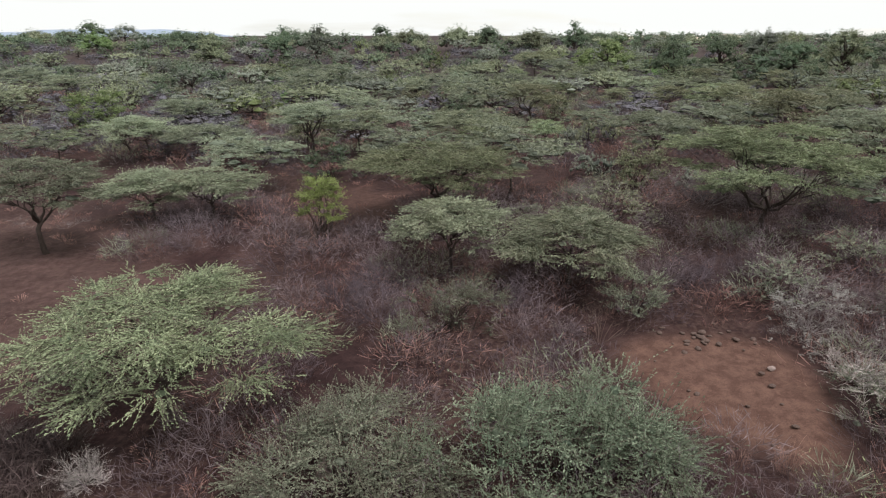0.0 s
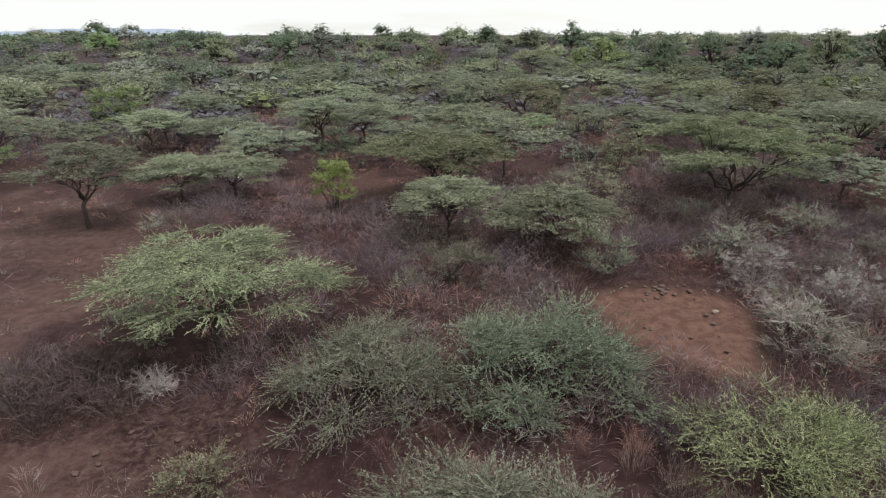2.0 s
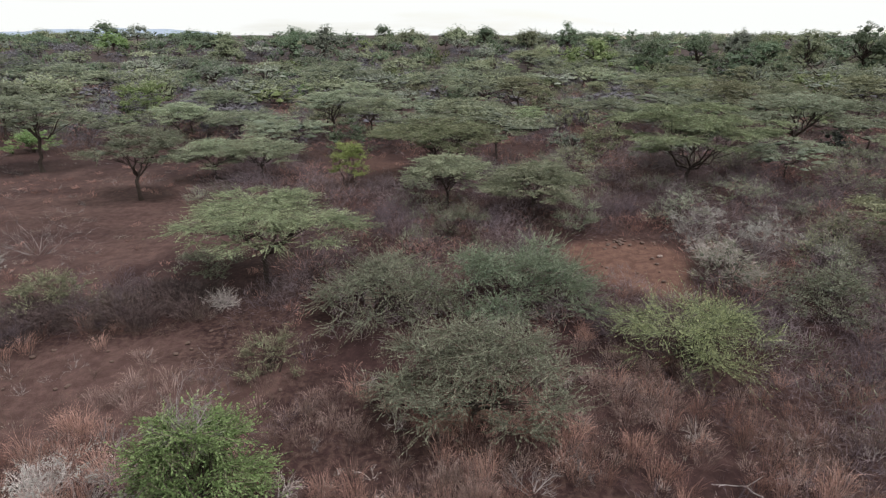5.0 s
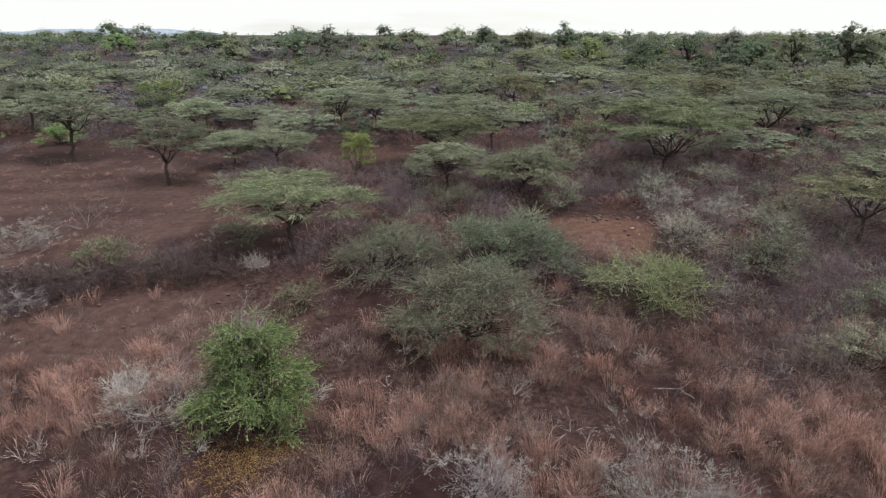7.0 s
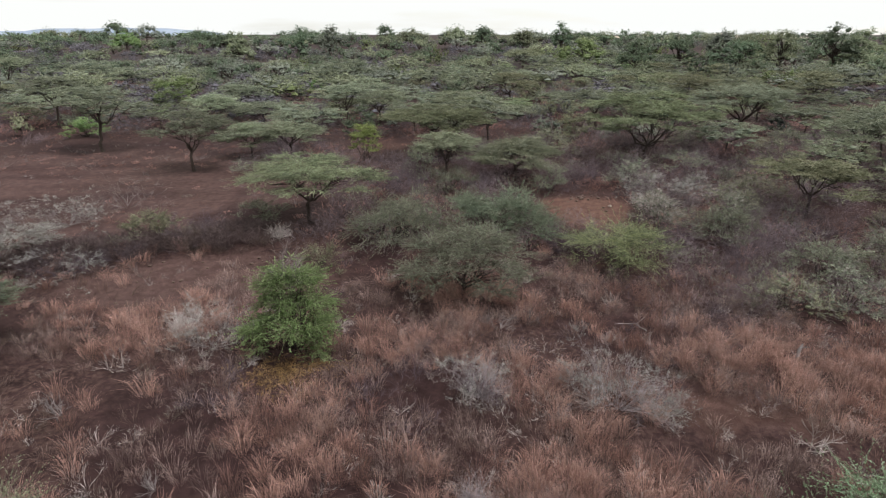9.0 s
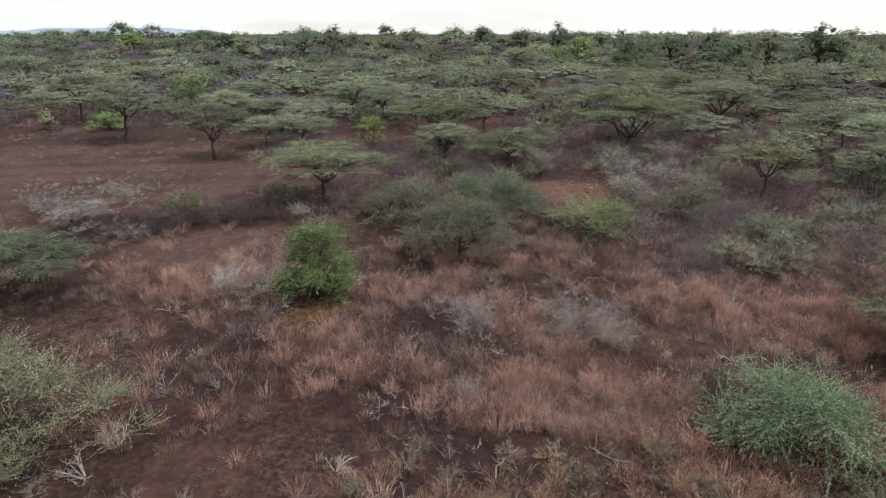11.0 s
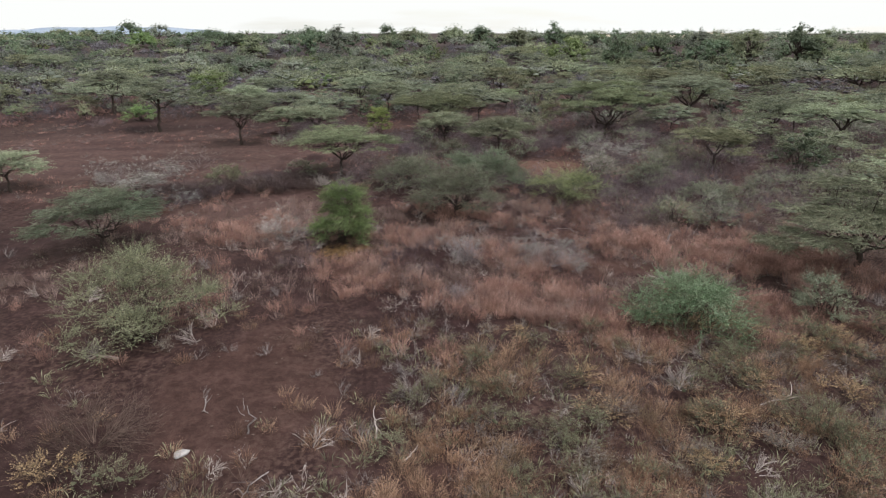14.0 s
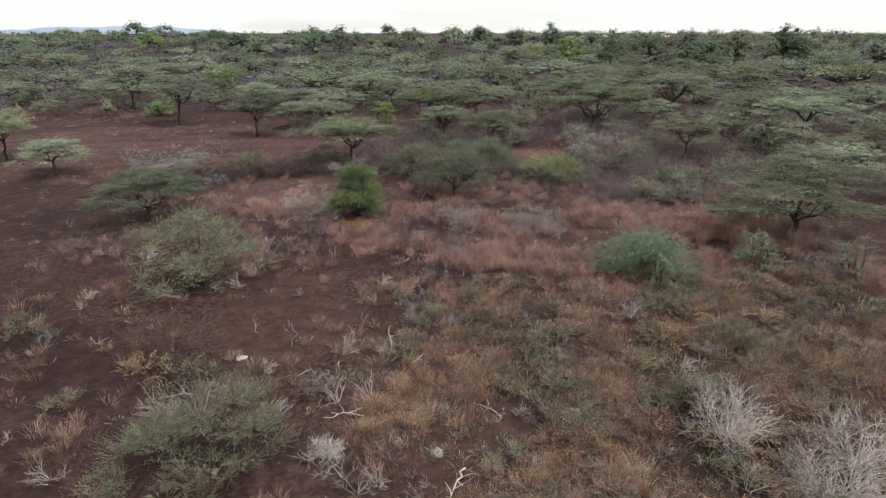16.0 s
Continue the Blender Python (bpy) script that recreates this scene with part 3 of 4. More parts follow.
MID_TREES = ((-24.2, 34.0, 7.9, 7.0, 6.0, 2.9), (-20.3, 40.0, 5.8, 5.5, 3.7, 1.4), (-16.2, 39.8, 6.0, 5.5, 3.9, 1.5), (0.4, 29.8, 6.2, 5.4, 4.2, 2.2),
             (-0.3, 39.0, 11.5, 9.0, 5.2, 2.9), (6.5, 28.4, 7.2, 6.4, 3.8, 1.5), (20.6, 36.4, 15.5, 12.5, 6.6, 2.4), (34.6, 46.2, 13.5, 10.0, 6.0, 3.3))
MID_LOOKS = ((ACACIA_DARK, "dark sparse thorn tree with a forked trunk", 1500), (ACACIA, "small spreading thorn tree", 1700), (ACACIA, "small spreading thorn tree", 1700),
             (ACACIA, "slender thorn tree with a thin grey crown", 1600), (ACACIA_BRIGHT, "broad thorn tree with a bright pale crown", 4200),
             (ACACIA, "low thorn tree with a dense domed crown", 2900), (ACACIA_BRIGHT, "large many-limbed umbrella thorn tree", 6200), (SAGE, "umbrella thorn tree with a silvery crown", 3600))
for k, (row, (leaves, label, count)) in enumerate(zip(MID_TREES, MID_LOOKS)):
    umbrella_tree("acacia_tree", 10 + k, *row, leaves, label, int(count * 1.1), 0.95, (0.15, 0.05), 9, even=0.25, core=0.42, fat=1.05, thick=0.3, flat=0.4, pads=36, limbs=5 + (k == 6) * 3, girth=0.17 if k == 6 else None, fork=0.18 if k == 6 else 0.34, ragged=0.6)

FAR_TREES = ((-12.8, 58.5, 6.6, 6.0, 6.2, 3.8), (-8.8, 62.0, 6.5, 6.0, 4.8, 2.4), (-48.0, 20.0, 6.8, 6.5, 5.3, 3.0), (-38.4, 13.3, 6.0, 6.0, 3.6, 1.7),
             (-38.7, 44.1, 9.4, 9.0, 7.4, 4.0), (-53.6, 61.2, 8.8, 8.0, 7.2, 4.0), (-92.5, 108.0, 9.0, 8.5, 7.0, 4.4), (25.5, 16.7, 7.6, 7.0, 4.2, 2.2),
             (42.7, 25.5, 10.5, 9.0, 5.2, 3.3), (37.5, 29.2, 5.6, 5.5, 5.2, 3.0))
MORE_TREES = ((19.4, 53.2, 9.5, 8.0, 5.0, 2.9), (42.5, 69.8, 13.0, 10.0, 5.2, 2.4), (11.2, 78.4, 8.0, 7.0, 5.2, 2.7), (-31.9, 60.1, 5.7, 5.5, 4.7, 2.9),
              (-33.6, 78.8, 8.1, 7.0, 4.4, 2.0), (-26.0, 64.2, 11.0, 8.0, 3.4, 1.3), (3.5, 66.0, 13.0, 9.0, 4.0, 1.6), (24.0, 160.0, 14.0, 11.0, 6.0, 3.0))
for k, row in enumerate(FAR_TREES + MORE_TREES):
    leaves = (ACACIA_DARK, ACACIA, OLIVE, ACACIA, ACACIA_DARK)[k % 5]
    label = ("dark umbrella thorn tree on a single trunk", "spreading thorn tree with a thin crown", "wide flat-topped thorn tree")[k % 3]
    umbrella_tree("acacia_tree", 40 + k, *row, leaves, label, int(300 + 170 * row[2]), 0.95, (0.18, 0.06), 7, even=0.35, core=0.52, fat=1.1, thick=0.3, flat=0.45, pads=30, twigs=False)

# ---- bushes with leaves ----
leafy_bush("leafy_bush", 101, -2.6, 14.2, 3.7, 3.3, 2.5, SAGE, "tangled grey-green thorn bush", 1900, 0.85, (0.085, 0.034), 15, pads=44, lift=0.25, twig=0.005, spread=1.7, core=0.2, droop=0.2, pull=0.1, bunch=4)
leafy_bush("leafy_bush", 102, 3.3, 14.3, 4.3, 3.7, 3.0, DEEP_GREEN, "large spreading dark green thorn bush", 2700, 0.85, (0.09, 0.038), 15, pads=48, lift=0.35, core=0.25, spread=1.5, droop=0.12, pull=0.1, twig=0.004, bunch=4)
leafy_bush("leafy_bush", 103, 10.3, 9.2, 2.9, 2.5, 2.5, WIRY_GREEN, "wiry yellow-green broom-like bush", 1100, 1.0, (0.10, 0.024), 16, pads=34, lift=0.2, spread=1.6, core=0.1, under=0.6, droop=0.12, twig=0.006, wood=OLIVE, pull=0.25, bunch=4, flat=0.3)
leafy_bush("leafy_bush", 104, -6.5, 0.3, 2.1, 2.0, 4.2, FRESH, "dense fresh green bush with dead twigs on top", 2700, 0.6, (0.085, 0.045), 12, pads=64, lift=0.1, dead=16, flat=0.9, core=0.22, under=0.2, droop=0.35, wild=1.0, spread=1.5, pull=0.2)
leafy_bush("leafy_bush", 105, 12.3, -11.8, 2.8, 2.4, 2.6, VIVID, "spreading green bush with bluish tips", 1700, 1.0, (0.085, 0.036), 16, pads=34, lift=0.22, spread=1.4, core=0.18, droop=0.1, twig=0.004, pull=0.35, bunch=5)
leafy_bush("leafy_bush", 106, -14.5, -12.9, 3.7, 3.3, 4.1, OLIVE, "rounded olive bush on bare earth", 2600, 0.75, (0.07, 0.030), 13, pads=56, lift=0.5, under=0.8, flat=0.6, core=0.15, spread=1.5, twig=0.004, pull=0.15)
dry_shrub("dry_shrub", 122, -10.4, 0.6, 1.9, 1.1, GREY, "low spreading silvery shrub beside a green bush", 22, (3, 3, 2), 0.012, leaves=SILVER, ropes=500, rope=0.5, leaf=(0.07, 0.025), per=7)
leafy_bush("leafy_bush", 107, 19.4, -11.0, 1.5, 1.4, 2.5, SAGE, "small upright sage bush", 900, 0.4, (0.09, 0.035), 6, pads=26)
leafy_bush("leafy_bush", 108, -8.2, -27.6, 3.6, 2.8, 2.4, OLIVE, "feathery olive bush with pale dead stems", 5000, 0.45, (0.05, 0.014), 9, pads=56, lift=0.8, twig=0.004, dead=12)
leafy_bush("leafy_bush", 109, 10.0, -24.6, 1.3, 1.1, 1.3, OLIVE, "low olive bush among dead branches", 900, 0.3, (0.07, 0.02), 6, pads=24, lift=0.8)
leafy_bush("leafy_bush", 110, -7.0, 8.8, 1.3, 1.2, 1.6, OLIVE, "small dry tan-green bush", 700, 0.35, (0.08, 0.025), 5, pads=22, lift=0.7, wood=BROWN)
leafy_bush("leafy_bush", 111, -7.7, 35.8, 1.4, 1.3, 4.0, LIME, "tall lime-green bush on a thin stem", 1500, 0.4, (0.11, 0.05), 5, pads=30, under=1.1, lift=0.5)
leafy_bush("leafy_bush", 112, -43.0, 75.0, 4.0, 3.6, 6.0, MIXED_WOOD, "tall round lime-green bush", 1500, 0.9, (0.2, 0.08), 6, core=0.5, pads=40, under=0.5, lift=0.4, even=0.4, spread=1.4, pull=0.2)
leafy_bush("leafy_bush", 113, -19.2, 14.2, 2.1, 1.8, 1.9, OLIVE, "low olive bush in a dry thicket", 1000, 0.4, (0.10, 0.04), 5, pads=26)
leafy_bush("leafy_bush", 114, 9.0, 24.8, 1.5, 1.4, 2.0, SAGE, "upright sage bush beside bare earth", 800, 0.4, (0.09, 0.035), 5, pads=24, lift=0.9)
leafy_bush("leafy_bush", 115, 21.2, 7.4, 2.5, 2.0, 1.9, SAGE, "low silvery thorn bush", 1300, 0.45, (0.10, 0.036), 5, pads=30)
leafy_bush("leafy_bush", 116, 0.4, 23.6, 2.6, 2.0, 2.2, SAGE, "straggling grey-green thorn bush", 1100, 0.45, (0.09, 0.03), 5, pads=30, lift=0.5)
leafy_bush("leafy_bush", 117, 15.0, 16.4, 2.0, 2.2, 2.2, SAGE, "straggling silver-grey thorn bush", 900, 0.45, (0.09, 0.03), 5, pads=28, lift=0.4, wood=PALE)
leafy_bush("leafy_bush", 118, -13.2, 18.6, 2.0, 1.6, 1.3, SAGE, "low grey-green bush beneath a thorn tree", 700, 0.4, (0.09, 0.03), 5, pads=22)
leafy_bush("leafy_bush", 119, 18.0, 12.5, 2.6, 2.4, 2.2, SAGE, "dense grey-green thicket bush", 1300, 0.45, (0.10, 0.036), 5, pads=30)
leafy_bush("leafy_bush", 120, 24.5, -12.0, 1.6, 1.4, 2.4, SAGE, "thin silver-grey bush on dry earth", 500, 0.4, (0.09, 0.03), 5, pads=22, wood=GREY)

# ---- bare grey shrubs ----
# x, y, radius, height
GREY_SHRUBS = ((-22.0, 8.8, 3.4, 2.4), (-27.0, 17.8, 3.6, 2.0), (-31.0, 17.0, 3.0, 1.7), (-16.4, 15.6, 2.6, 1.5), (15.7, 22.6, 2.8, 2.4), (6.7, -4.2, 2.2, 1.5),
               (1.5, -3.4, 1.1, 1.6), (-16.0, 13.4, 3.2, 2.2), (-20.0, 11.0, 2.6, 1.6), (18.5, 20.0, 2.4, 2.2))
VIOLET_SHRUBS = ((-2.9, 24.4, 2.6, 2.5), (16.8, 7.4, 3.2, 2.9), (25.0, 13.4, 3.6, 2.6), (-5.0, 26.5, 2.2, 2.0), (3.2, 25.8, 2.2, 1.8), (21.0, 11.0, 3.0, 2.6),
                 (14.5, 11.5, 2.4, 2.3), (12.6, 27.5, 2.6, 2.2), (16.0, 29.0, 2.8, 2.0), (26.0, 29.0, 3.2, 2.2), (30.0, 20.0, 3.4, 2.6), (7.4, 11.4, 1.8, 1.9))
PALE_SHRUBS = ((10.6, -26.6, 2.3, 2.4), (14.6, -28.0, 2.5, 2.4), (12.6, -29.6, 2.3, 2.2), (15.4, 19.2, 2.0, 1.0), (-4.0, -27.6, 0.9, 1.0), (-12.2, 2.2, 1.4, 0.9), (-10.9, 14.4, 1.2, 1.0))
for k, (x, y, r, h) in enumerate(GREY_SHRUBS):
    if y < 0:
        dry_shrub("dry_shrub", 200 + k, x, y, r, h, LILAC, "dense lilac-grey dry shrub in red grass", 34, (3, 3, 3), 0.011, leaves=SILVER, ropes=1500 if k == 5 else 500, rope=0.3, leaf=(0.055, 0.024))
    elif x < -15 and y < 16:
        dry_shrub("dry_shrub", 200 + k, x, y, r, h * 0.8, PURPLE, "low dark hedge of bare twigs", 26, (3, 2, 3, 3), 0.014, leaves=SILVER if k == 0 else None, ropes=900)
    else:
        dry_shrub("dry_shrub", 200 + k, x, y, r, h, GREY, "low grey shrub with silvery leaves", 24, (3, 2, 3, 3), 0.014, leaves=SILVER, ropes=1000)
for k, (x, y, r, h) in enumerate(VIOLET_SHRUBS):
    dry_shrub("dry_shrub", 230 + k, x, y, r, h, PURPLE, "bare violet-grey thicket of fine twigs", 30, (3, 2, 3, 3), 0.014)
for k, (x, y, r, h) in enumerate(PALE_SHRUBS):
    dry_shrub("dead_shrub", 260 + k, x, y, r, h, PALE, "bleached dead shrub with bare pale branches", 44, (2, 3, 3, 2), 0.021, upright=1.1)
dry_shrub("dry_shrub", 281, 1.0, -9.3, 0.85, 1.3, LILAC, "spiky upright grey tuft in red grass", 90, (2, 1), 0.007, upright=2.2)
dry_shrub("dry_shrub", 280, -12.4, -20.6, 2.2, 1.3, BROWN, "low brown heap of dry brush", 46, (4, 3, 3), 0.010)

# ---- scattered trees and shrubs behind: a few models, set out with their own turn and size ----
rng = np.random.default_rng(77)
TAKEN = [(r[0], r[1], r[2] * 0.5) for r in NEAR_TREES + MID_TREES + FAR_TREES + MORE_TREES]
TAKEN += [(x, y, r) for x, y, r, h in GREY_SHRUBS + VIOLET_SHRUBS]
TAKEN += [(-2.4, 14.4, 4), (3.3, 14.3, 4.4), (10.3, 9.4, 3.2), (-7.7, 35.8, 2), (-43, 75, 4), (10.4, 19.4, 5)]


def free(x, y, r):
    return all((x - a) ** 2 + (y - b) ** 2 > (r * 0.6 + c * 0.65) ** 2 for a, b, c in TAKEN)


def open_land(x, y):
    """The clearing, where hardly anything grows."""
    return (-75 < x < -22 and -40 < y < 54 + 0.12 * (x + 40) + 5 * math.sin(x * 0.31) + 4 * math.sin(x * 0.83 + 1)) or (-22 <= x < -9 and -40 < y < 33) or (-9 <= x < 11 and -40 < y < 10.5) or (x >= 11 and y < 2) or (-10 < x < -3 and 38 < y < 47)


def in_sight(x, y):
    return abs(x) < 0.80 * (y + 45) + 6


def turned(x, y, size, rng_):
    s = rng_.uniform(0.85, 1.15) * size
    return Matrix.LocRotScale((x, y, ground_at(x, y) - 0.05), Euler((0, 0, rng_.uniform(0, 6.28))), None), s


models = []
for k in range(6):
    w = (8.0, 9.0, 7.0, 10.0, 6.0, 8.0)[k]
    h = (4.6, 4.4, 4.8, 5.0, 3.6, 5.4)[k]
    lv = (ACACIA, ACACIA_DARK, OLIVE, ACACIA_DARK, ACACIA_BRIGHT, ACACIA_DARK)[k]
    models.append((umbrella_tree("acacia_tree", 300 + k, 30 + 14 * k, 96 + 5 * (k % 3), w, w * 0.9, h, h * 0.36, lv, "flat-topped thorn tree in dense bushland", 900, 0.95, (0.22, 0.075), 5, even=0.45, core=0.55, fat=1.1, thick=0.34, flat=0.5,
                                 pads=26, limbs=4, twigs=False, girth=0.10, group="bushland trees"), w / 2, "tree"))
for k in range(3):
    models.append((leafy_bush("round_bush", 320 + k, -70 + 22 * k, 104, 2.6, 2.5, (3.6, 4.4, 2.6)[k], (OLIVE, WOOD_GREEN, FRESH)[k], "rounded leafy bush in dense bushland", 700, 0.6, (0.2, 0.09), 3, even=0.5, core=0.5,
                              pads=26, group="bushland bushes"), 2.7, "bush"))
thin = []
for k in range(4):
    thin.append((dry_shrub("dry_shrub", 340 + k, 24 + 5 * k, 58 + 2 * k, 2.2, 2.0, (PURPLE, GREY, PURPLE, BROWN)[k], "leafless shrub among thorn trees", 18, (3, 3, 2), 0.011, group="bushland shrubs", rods=False), 2.2))
for ob, r, _ in models:
    TAKEN.append((ob.location.x, ob.location.y, r))

placed = 0
for _ in range(6000):
    if placed >= 240:
        break
    y = 8 + 155 * rng.random() ** 1.15
    x = rng.uniform(-1, 1) * (0.80 * (y + 45) + 6)
    if y < 42 and x < 24:
        continue
    kind = rng.choice(9, p=(0.18, 0.15, 0.13, 0.16, 0.10, 0.12, 0.07, 0.06, 0.03))
    ob, r, _k = models[kind]
    size = rng.uniform(0.6, 1.15)
    if open_land(x, y) or (x < -0.15 * (y + 45) and y > 70 and rng.random() < 0.6) or not free(x, y, r * size):
        continue
    TAKEN.append((x, y, r * size))
    m, s = turned(x, y, size, rng)
    ob2 = copy_thing(ob, m)
    ob2.scale = (s, s, s * rng.uniform(0.9, 1.1))
    placed += 1
placed = 0
for _ in range(6000):
    if placed >= 190:
        break
    y = 20 + 60 * rng.random() ** 1.2
    x = rng.uniform(-1, 1) * (0.80 * (y + 45) + 6)
    ob, r = thin[rng.integers(0, 4)]
    size = rng.uniform(0.5, 1.2)
    if (open_land(x, y) and rng.random() < 0.93) or any((x - a) ** 2 + (y - b) ** 2 < (c * 0.45) ** 2 for a, b, c in TAKEN) or bare_ground(np.array(x), np.array(y)) > 0.3:
        continue
    m, s = turned(x, y, size, rng)
    ob2 = copy_thing(ob, m)
    ob2.scale = (s, s, s * rng.uniform(0.8, 1.2))
    placed += 1

thick_models = []
for k in range(4):
    thick_models.append(leafy_bush("thicket_bush", 360 + k, (16.0, 24.0, 29.5, 20.0)[k], (26.0, 21.0, 10.0, 3.5)[k], 2.0, 1.9, (2.0, 2.4, 1.8, 2.2)[k], (SAGE, OLIVE, ACACIA, SAGE)[k],
                                   ("silvery thorn bush in a thicket", "rounded olive bush in a thicket", "grey-green thorn bush in a thicket", "pale sage bush in a thicket")[k], 460, 0.55, (0.13, 0.04), 4, pads=22, lift=0.4,
                                   group="thicket bushes", wood=GREY))
placed = 0
for _ in range(4000):
    if placed >= 60:
        break
    x, y = rng.uniform(-8, 60), rng.uniform(2, 47)
    size = rng.uniform(0.55, 1.2)
    if not in_sight(x, y) or (x < 16 and y < 34) or open_land(x, y) or not free(x, y, 1.6 * size) or bare_ground(np.array(x), np.array(y)) > 0.05:
        continue
    TAKEN.append((x, y, 1.8 * size))
    m, s = turned(x, y, size, rng)
    ob2 = copy_thing(thick_models[rng.integers(0, 4)], m)
    ob2.scale = (s, s, s)
    placed += 1


# ---- skyline trees ----
def round_tree(seed, x, y, width, height, leaves, label):
    rng_ = np.random.default_rng(seed)
    root = new("broadleaf_tree")
    root.location = (x, y, ground_at(x, y) - 0.1)
    tagged(root, label, "tree", "skyline trees")
    pc, pr = crown_pads(rng_, width / 2, width / 2, height * 0.9, height * 0.28, 1, 26)
    pr = pr * 1.35
    s = Shape()
    s.add(*tube(bent(rng_, (0, 0, -0.3), (0, 0, height * 0.5), 5, 0.08), height * np.array([0.04, 0.028, 0.025, 0.02, 0.015]), 6))
    for q in pc:
        s.add(*tube(bent(rng_, (0, 0, height * rng_.uniform(0.25, 0.5)), q, 4, 0.1), height * np.array([0.012, 0.008, 0.006, 0.003]), 4))
    part("trunk", s.mesh("trunk", BARK, True), root)
    lv, tv = crown_leaves(rng_, pc, pr * 1.1, 2400, 0.7, (0.30, 0.15), 2, 0.25, 0.95, even=0.55, fill=0.6, bunch=5, fuzz=0.9, level=0.1, shell=1.1)
    s = Shape()
    # dark-toned lumps put shade inside and beneath the round crown
    s.add(*shade_cores(rng_, pc, pr * 1.1, 0.5, 0.85, 7, 0.25, 0.15))
    s.add(*lv)
    part("crown", s.mesh("crown", leaves), root)


# x, y, width, height of the top over the datum
SKYLINE = ((96, 129, 10, 15.4), (103, 131, 7, 14.6), (-165, 296, 15, 17.4), (-152, 300, 13, 17.0), (-114, 274, 13, 15.6), (-60, 160, 9, 13.2), (-47, 186, 11, 15.2), (-38, 188, 10, 14.8), (-27, 280, 11, 16.2),
           (6, 240, 15, 16.4), (17, 246, 12, 15.2), (36, 135, 12, 12.8), (46, 219, 9, 15.6), (32, 225, 12, 14.6), (46, 124, 8, 12.8), (77, 150, 12, 13.4), (60, 134, 9, 13.4), (80, 124, 8, 13.8), (74, 131, 13, 12.4),
           (114, 117, 13, 13.2), (127, 121, 14, 13.6), (-338, 520, 26, 16.0), (-318, 530, 20, 15.0), (-70, 290, 16, 14.4), (-92, 240, 13, 13.6), (-14, 255, 14, 14.2), (-52, 262, 12, 14.8), (-130, 235, 14, 12.6), (60, 250, 15, 14.0), (104, 190, 14, 13.0))
for k, (x, y, w, top) in enumerate(SKYLINE):
    leaves = {5: OLIVE_WOOD, 11: MIXED_WOOD, 27: FRESH}.get(k, (WOOD_GREEN, OLIVE_WOOD, WOOD_GREEN, GREY_WOOD)[k % 4])
    label = {5: "tall round olive-green tree above the bushland", 11: "wide domed yellow-green tree", 27: "rounded bright green tree"}.get(k, ("tall dark green broadleaf tree on the skyline", "tall olive broadleaf tree on the skyline", "tall dark green broadleaf tree on the skyline", "tall grey-green broadleaf tree on the skyline")[k % 4])
    round_tree(400 + k, x, y, w, (top - ground_at(x, y)) * (1.16, 1.06, 1.2, 1.1, 0.98)[k % 5], leaves, label)


# ---- woods beyond, uncountable ----
def woodland_models(seed, rounder, count, leaf):
    """Six plain crowns, 8 m across and 5 m high, with their stems: leaves' vertices, faces and tones, and rods."""
    made = []
    for k in range(6):
        rng_ = np.random.default_rng(seed + k)
        pc, pr = crown_pads(rng_, 4.0, 4.0, 4.7, 1.0 if rounder else 2.4 - 0.3 * (k % 3), rounder, 13)
        pr = pr * 1.15
        s = Shape()
        s.add(*crown_leaves(rng_, pc, pr, count, 0.7, leaf, 1, 0.15, 0.9 if rounder else 0.7, even=0.7, fill=0.6, bunch=4, fuzz=0.9, level=0.2, shell=1.1)[0])
        # lumps added for dark undersides, shade set by their low tone
        s.add(*shade_cores(rng_, pc, pr, 0.48, 0.8 if rounder else 0.42, 5, 0.3 if rounder else 0.4, 0.1))
        fork = np.array([[0, 0, 1.3]])
        p = np.concatenate([[[0, 0, -0.3]], np.repeat(fork, len(pc), 0)])
        made.append((np.concatenate(s.v), np.concatenate(s.f), np.concatenate(s.t), p, np.concatenate([fork, pc])))
    return made


# near the eye with finer leaves than far off
CROWNS = {(far, rounder): woodland_models(900 + 20 * rounder + 40 * far, rounder, (440, 260)[far], ((0.34, 0.13), (0.55, 0.24))[far]) for far in (0, 1) for rounder in (0, 1)}


def far_woods(name, leaves, seed, count, y0, y1, label, rounder, low, high, narrow=2.6, wide=6.0, left=0.0):
    """Trees and bushes too many and too far to tell apart."""
    rng_ = np.random.default_rng(seed)
    y = y0 + (y1 - y0) * rng_.random(count) ** 1.3
    x = rng_.uniform(-1, 1, count) * (0.80 * (y + 45) + 20)
    crowns, stems = Shape(), Shape()
    for a, b in zip(x, y):
        if rng_.random() > 0.5 - 0.5 * left * a / (0.80 * (b + 45) + 20) + 0.5 * (left == 0) or open_land(a, b) or not all((a - c) ** 2 + (b - d) ** 2 > (0.6 * e) ** 2 for c, d, e in TAKEN):
            continue
        v, f, t, p, q = CROWNS[int(b > 150 or high < 3.1), rounder][rng_.integers(0, 6)]
        w, h, turn = rng_.uniform(narrow, wide) / 4, rng_.uniform(low, high) / 5, rng_.uniform(0, 6.28)
        m = np.array([[math.cos(turn) * w, -math.sin(turn) * w, 0], [math.sin(turn) * w, math.cos(turn) * w, 0], [0, 0, h]]).T
        o = np.array([a, b, ground_at(a, b) - 0.1])
        crowns.add(v @ m + o, f, np.clip(t * 0.7 + rng_.uniform(-0.1, 0.4), 0, 1))
        stems.add(*sticks(p @ m + o, q @ m + o, 0.09 * h, 0.04 * h))
    tagged(new(name, crowns.mesh(name, leaves)), label, "woodland", kind="stuff")
    tagged(new(name + "_stems", stems.mesh(name + "_stems", BARK)), "dark stems of far bushland trees", "woodland", kind="stuff")


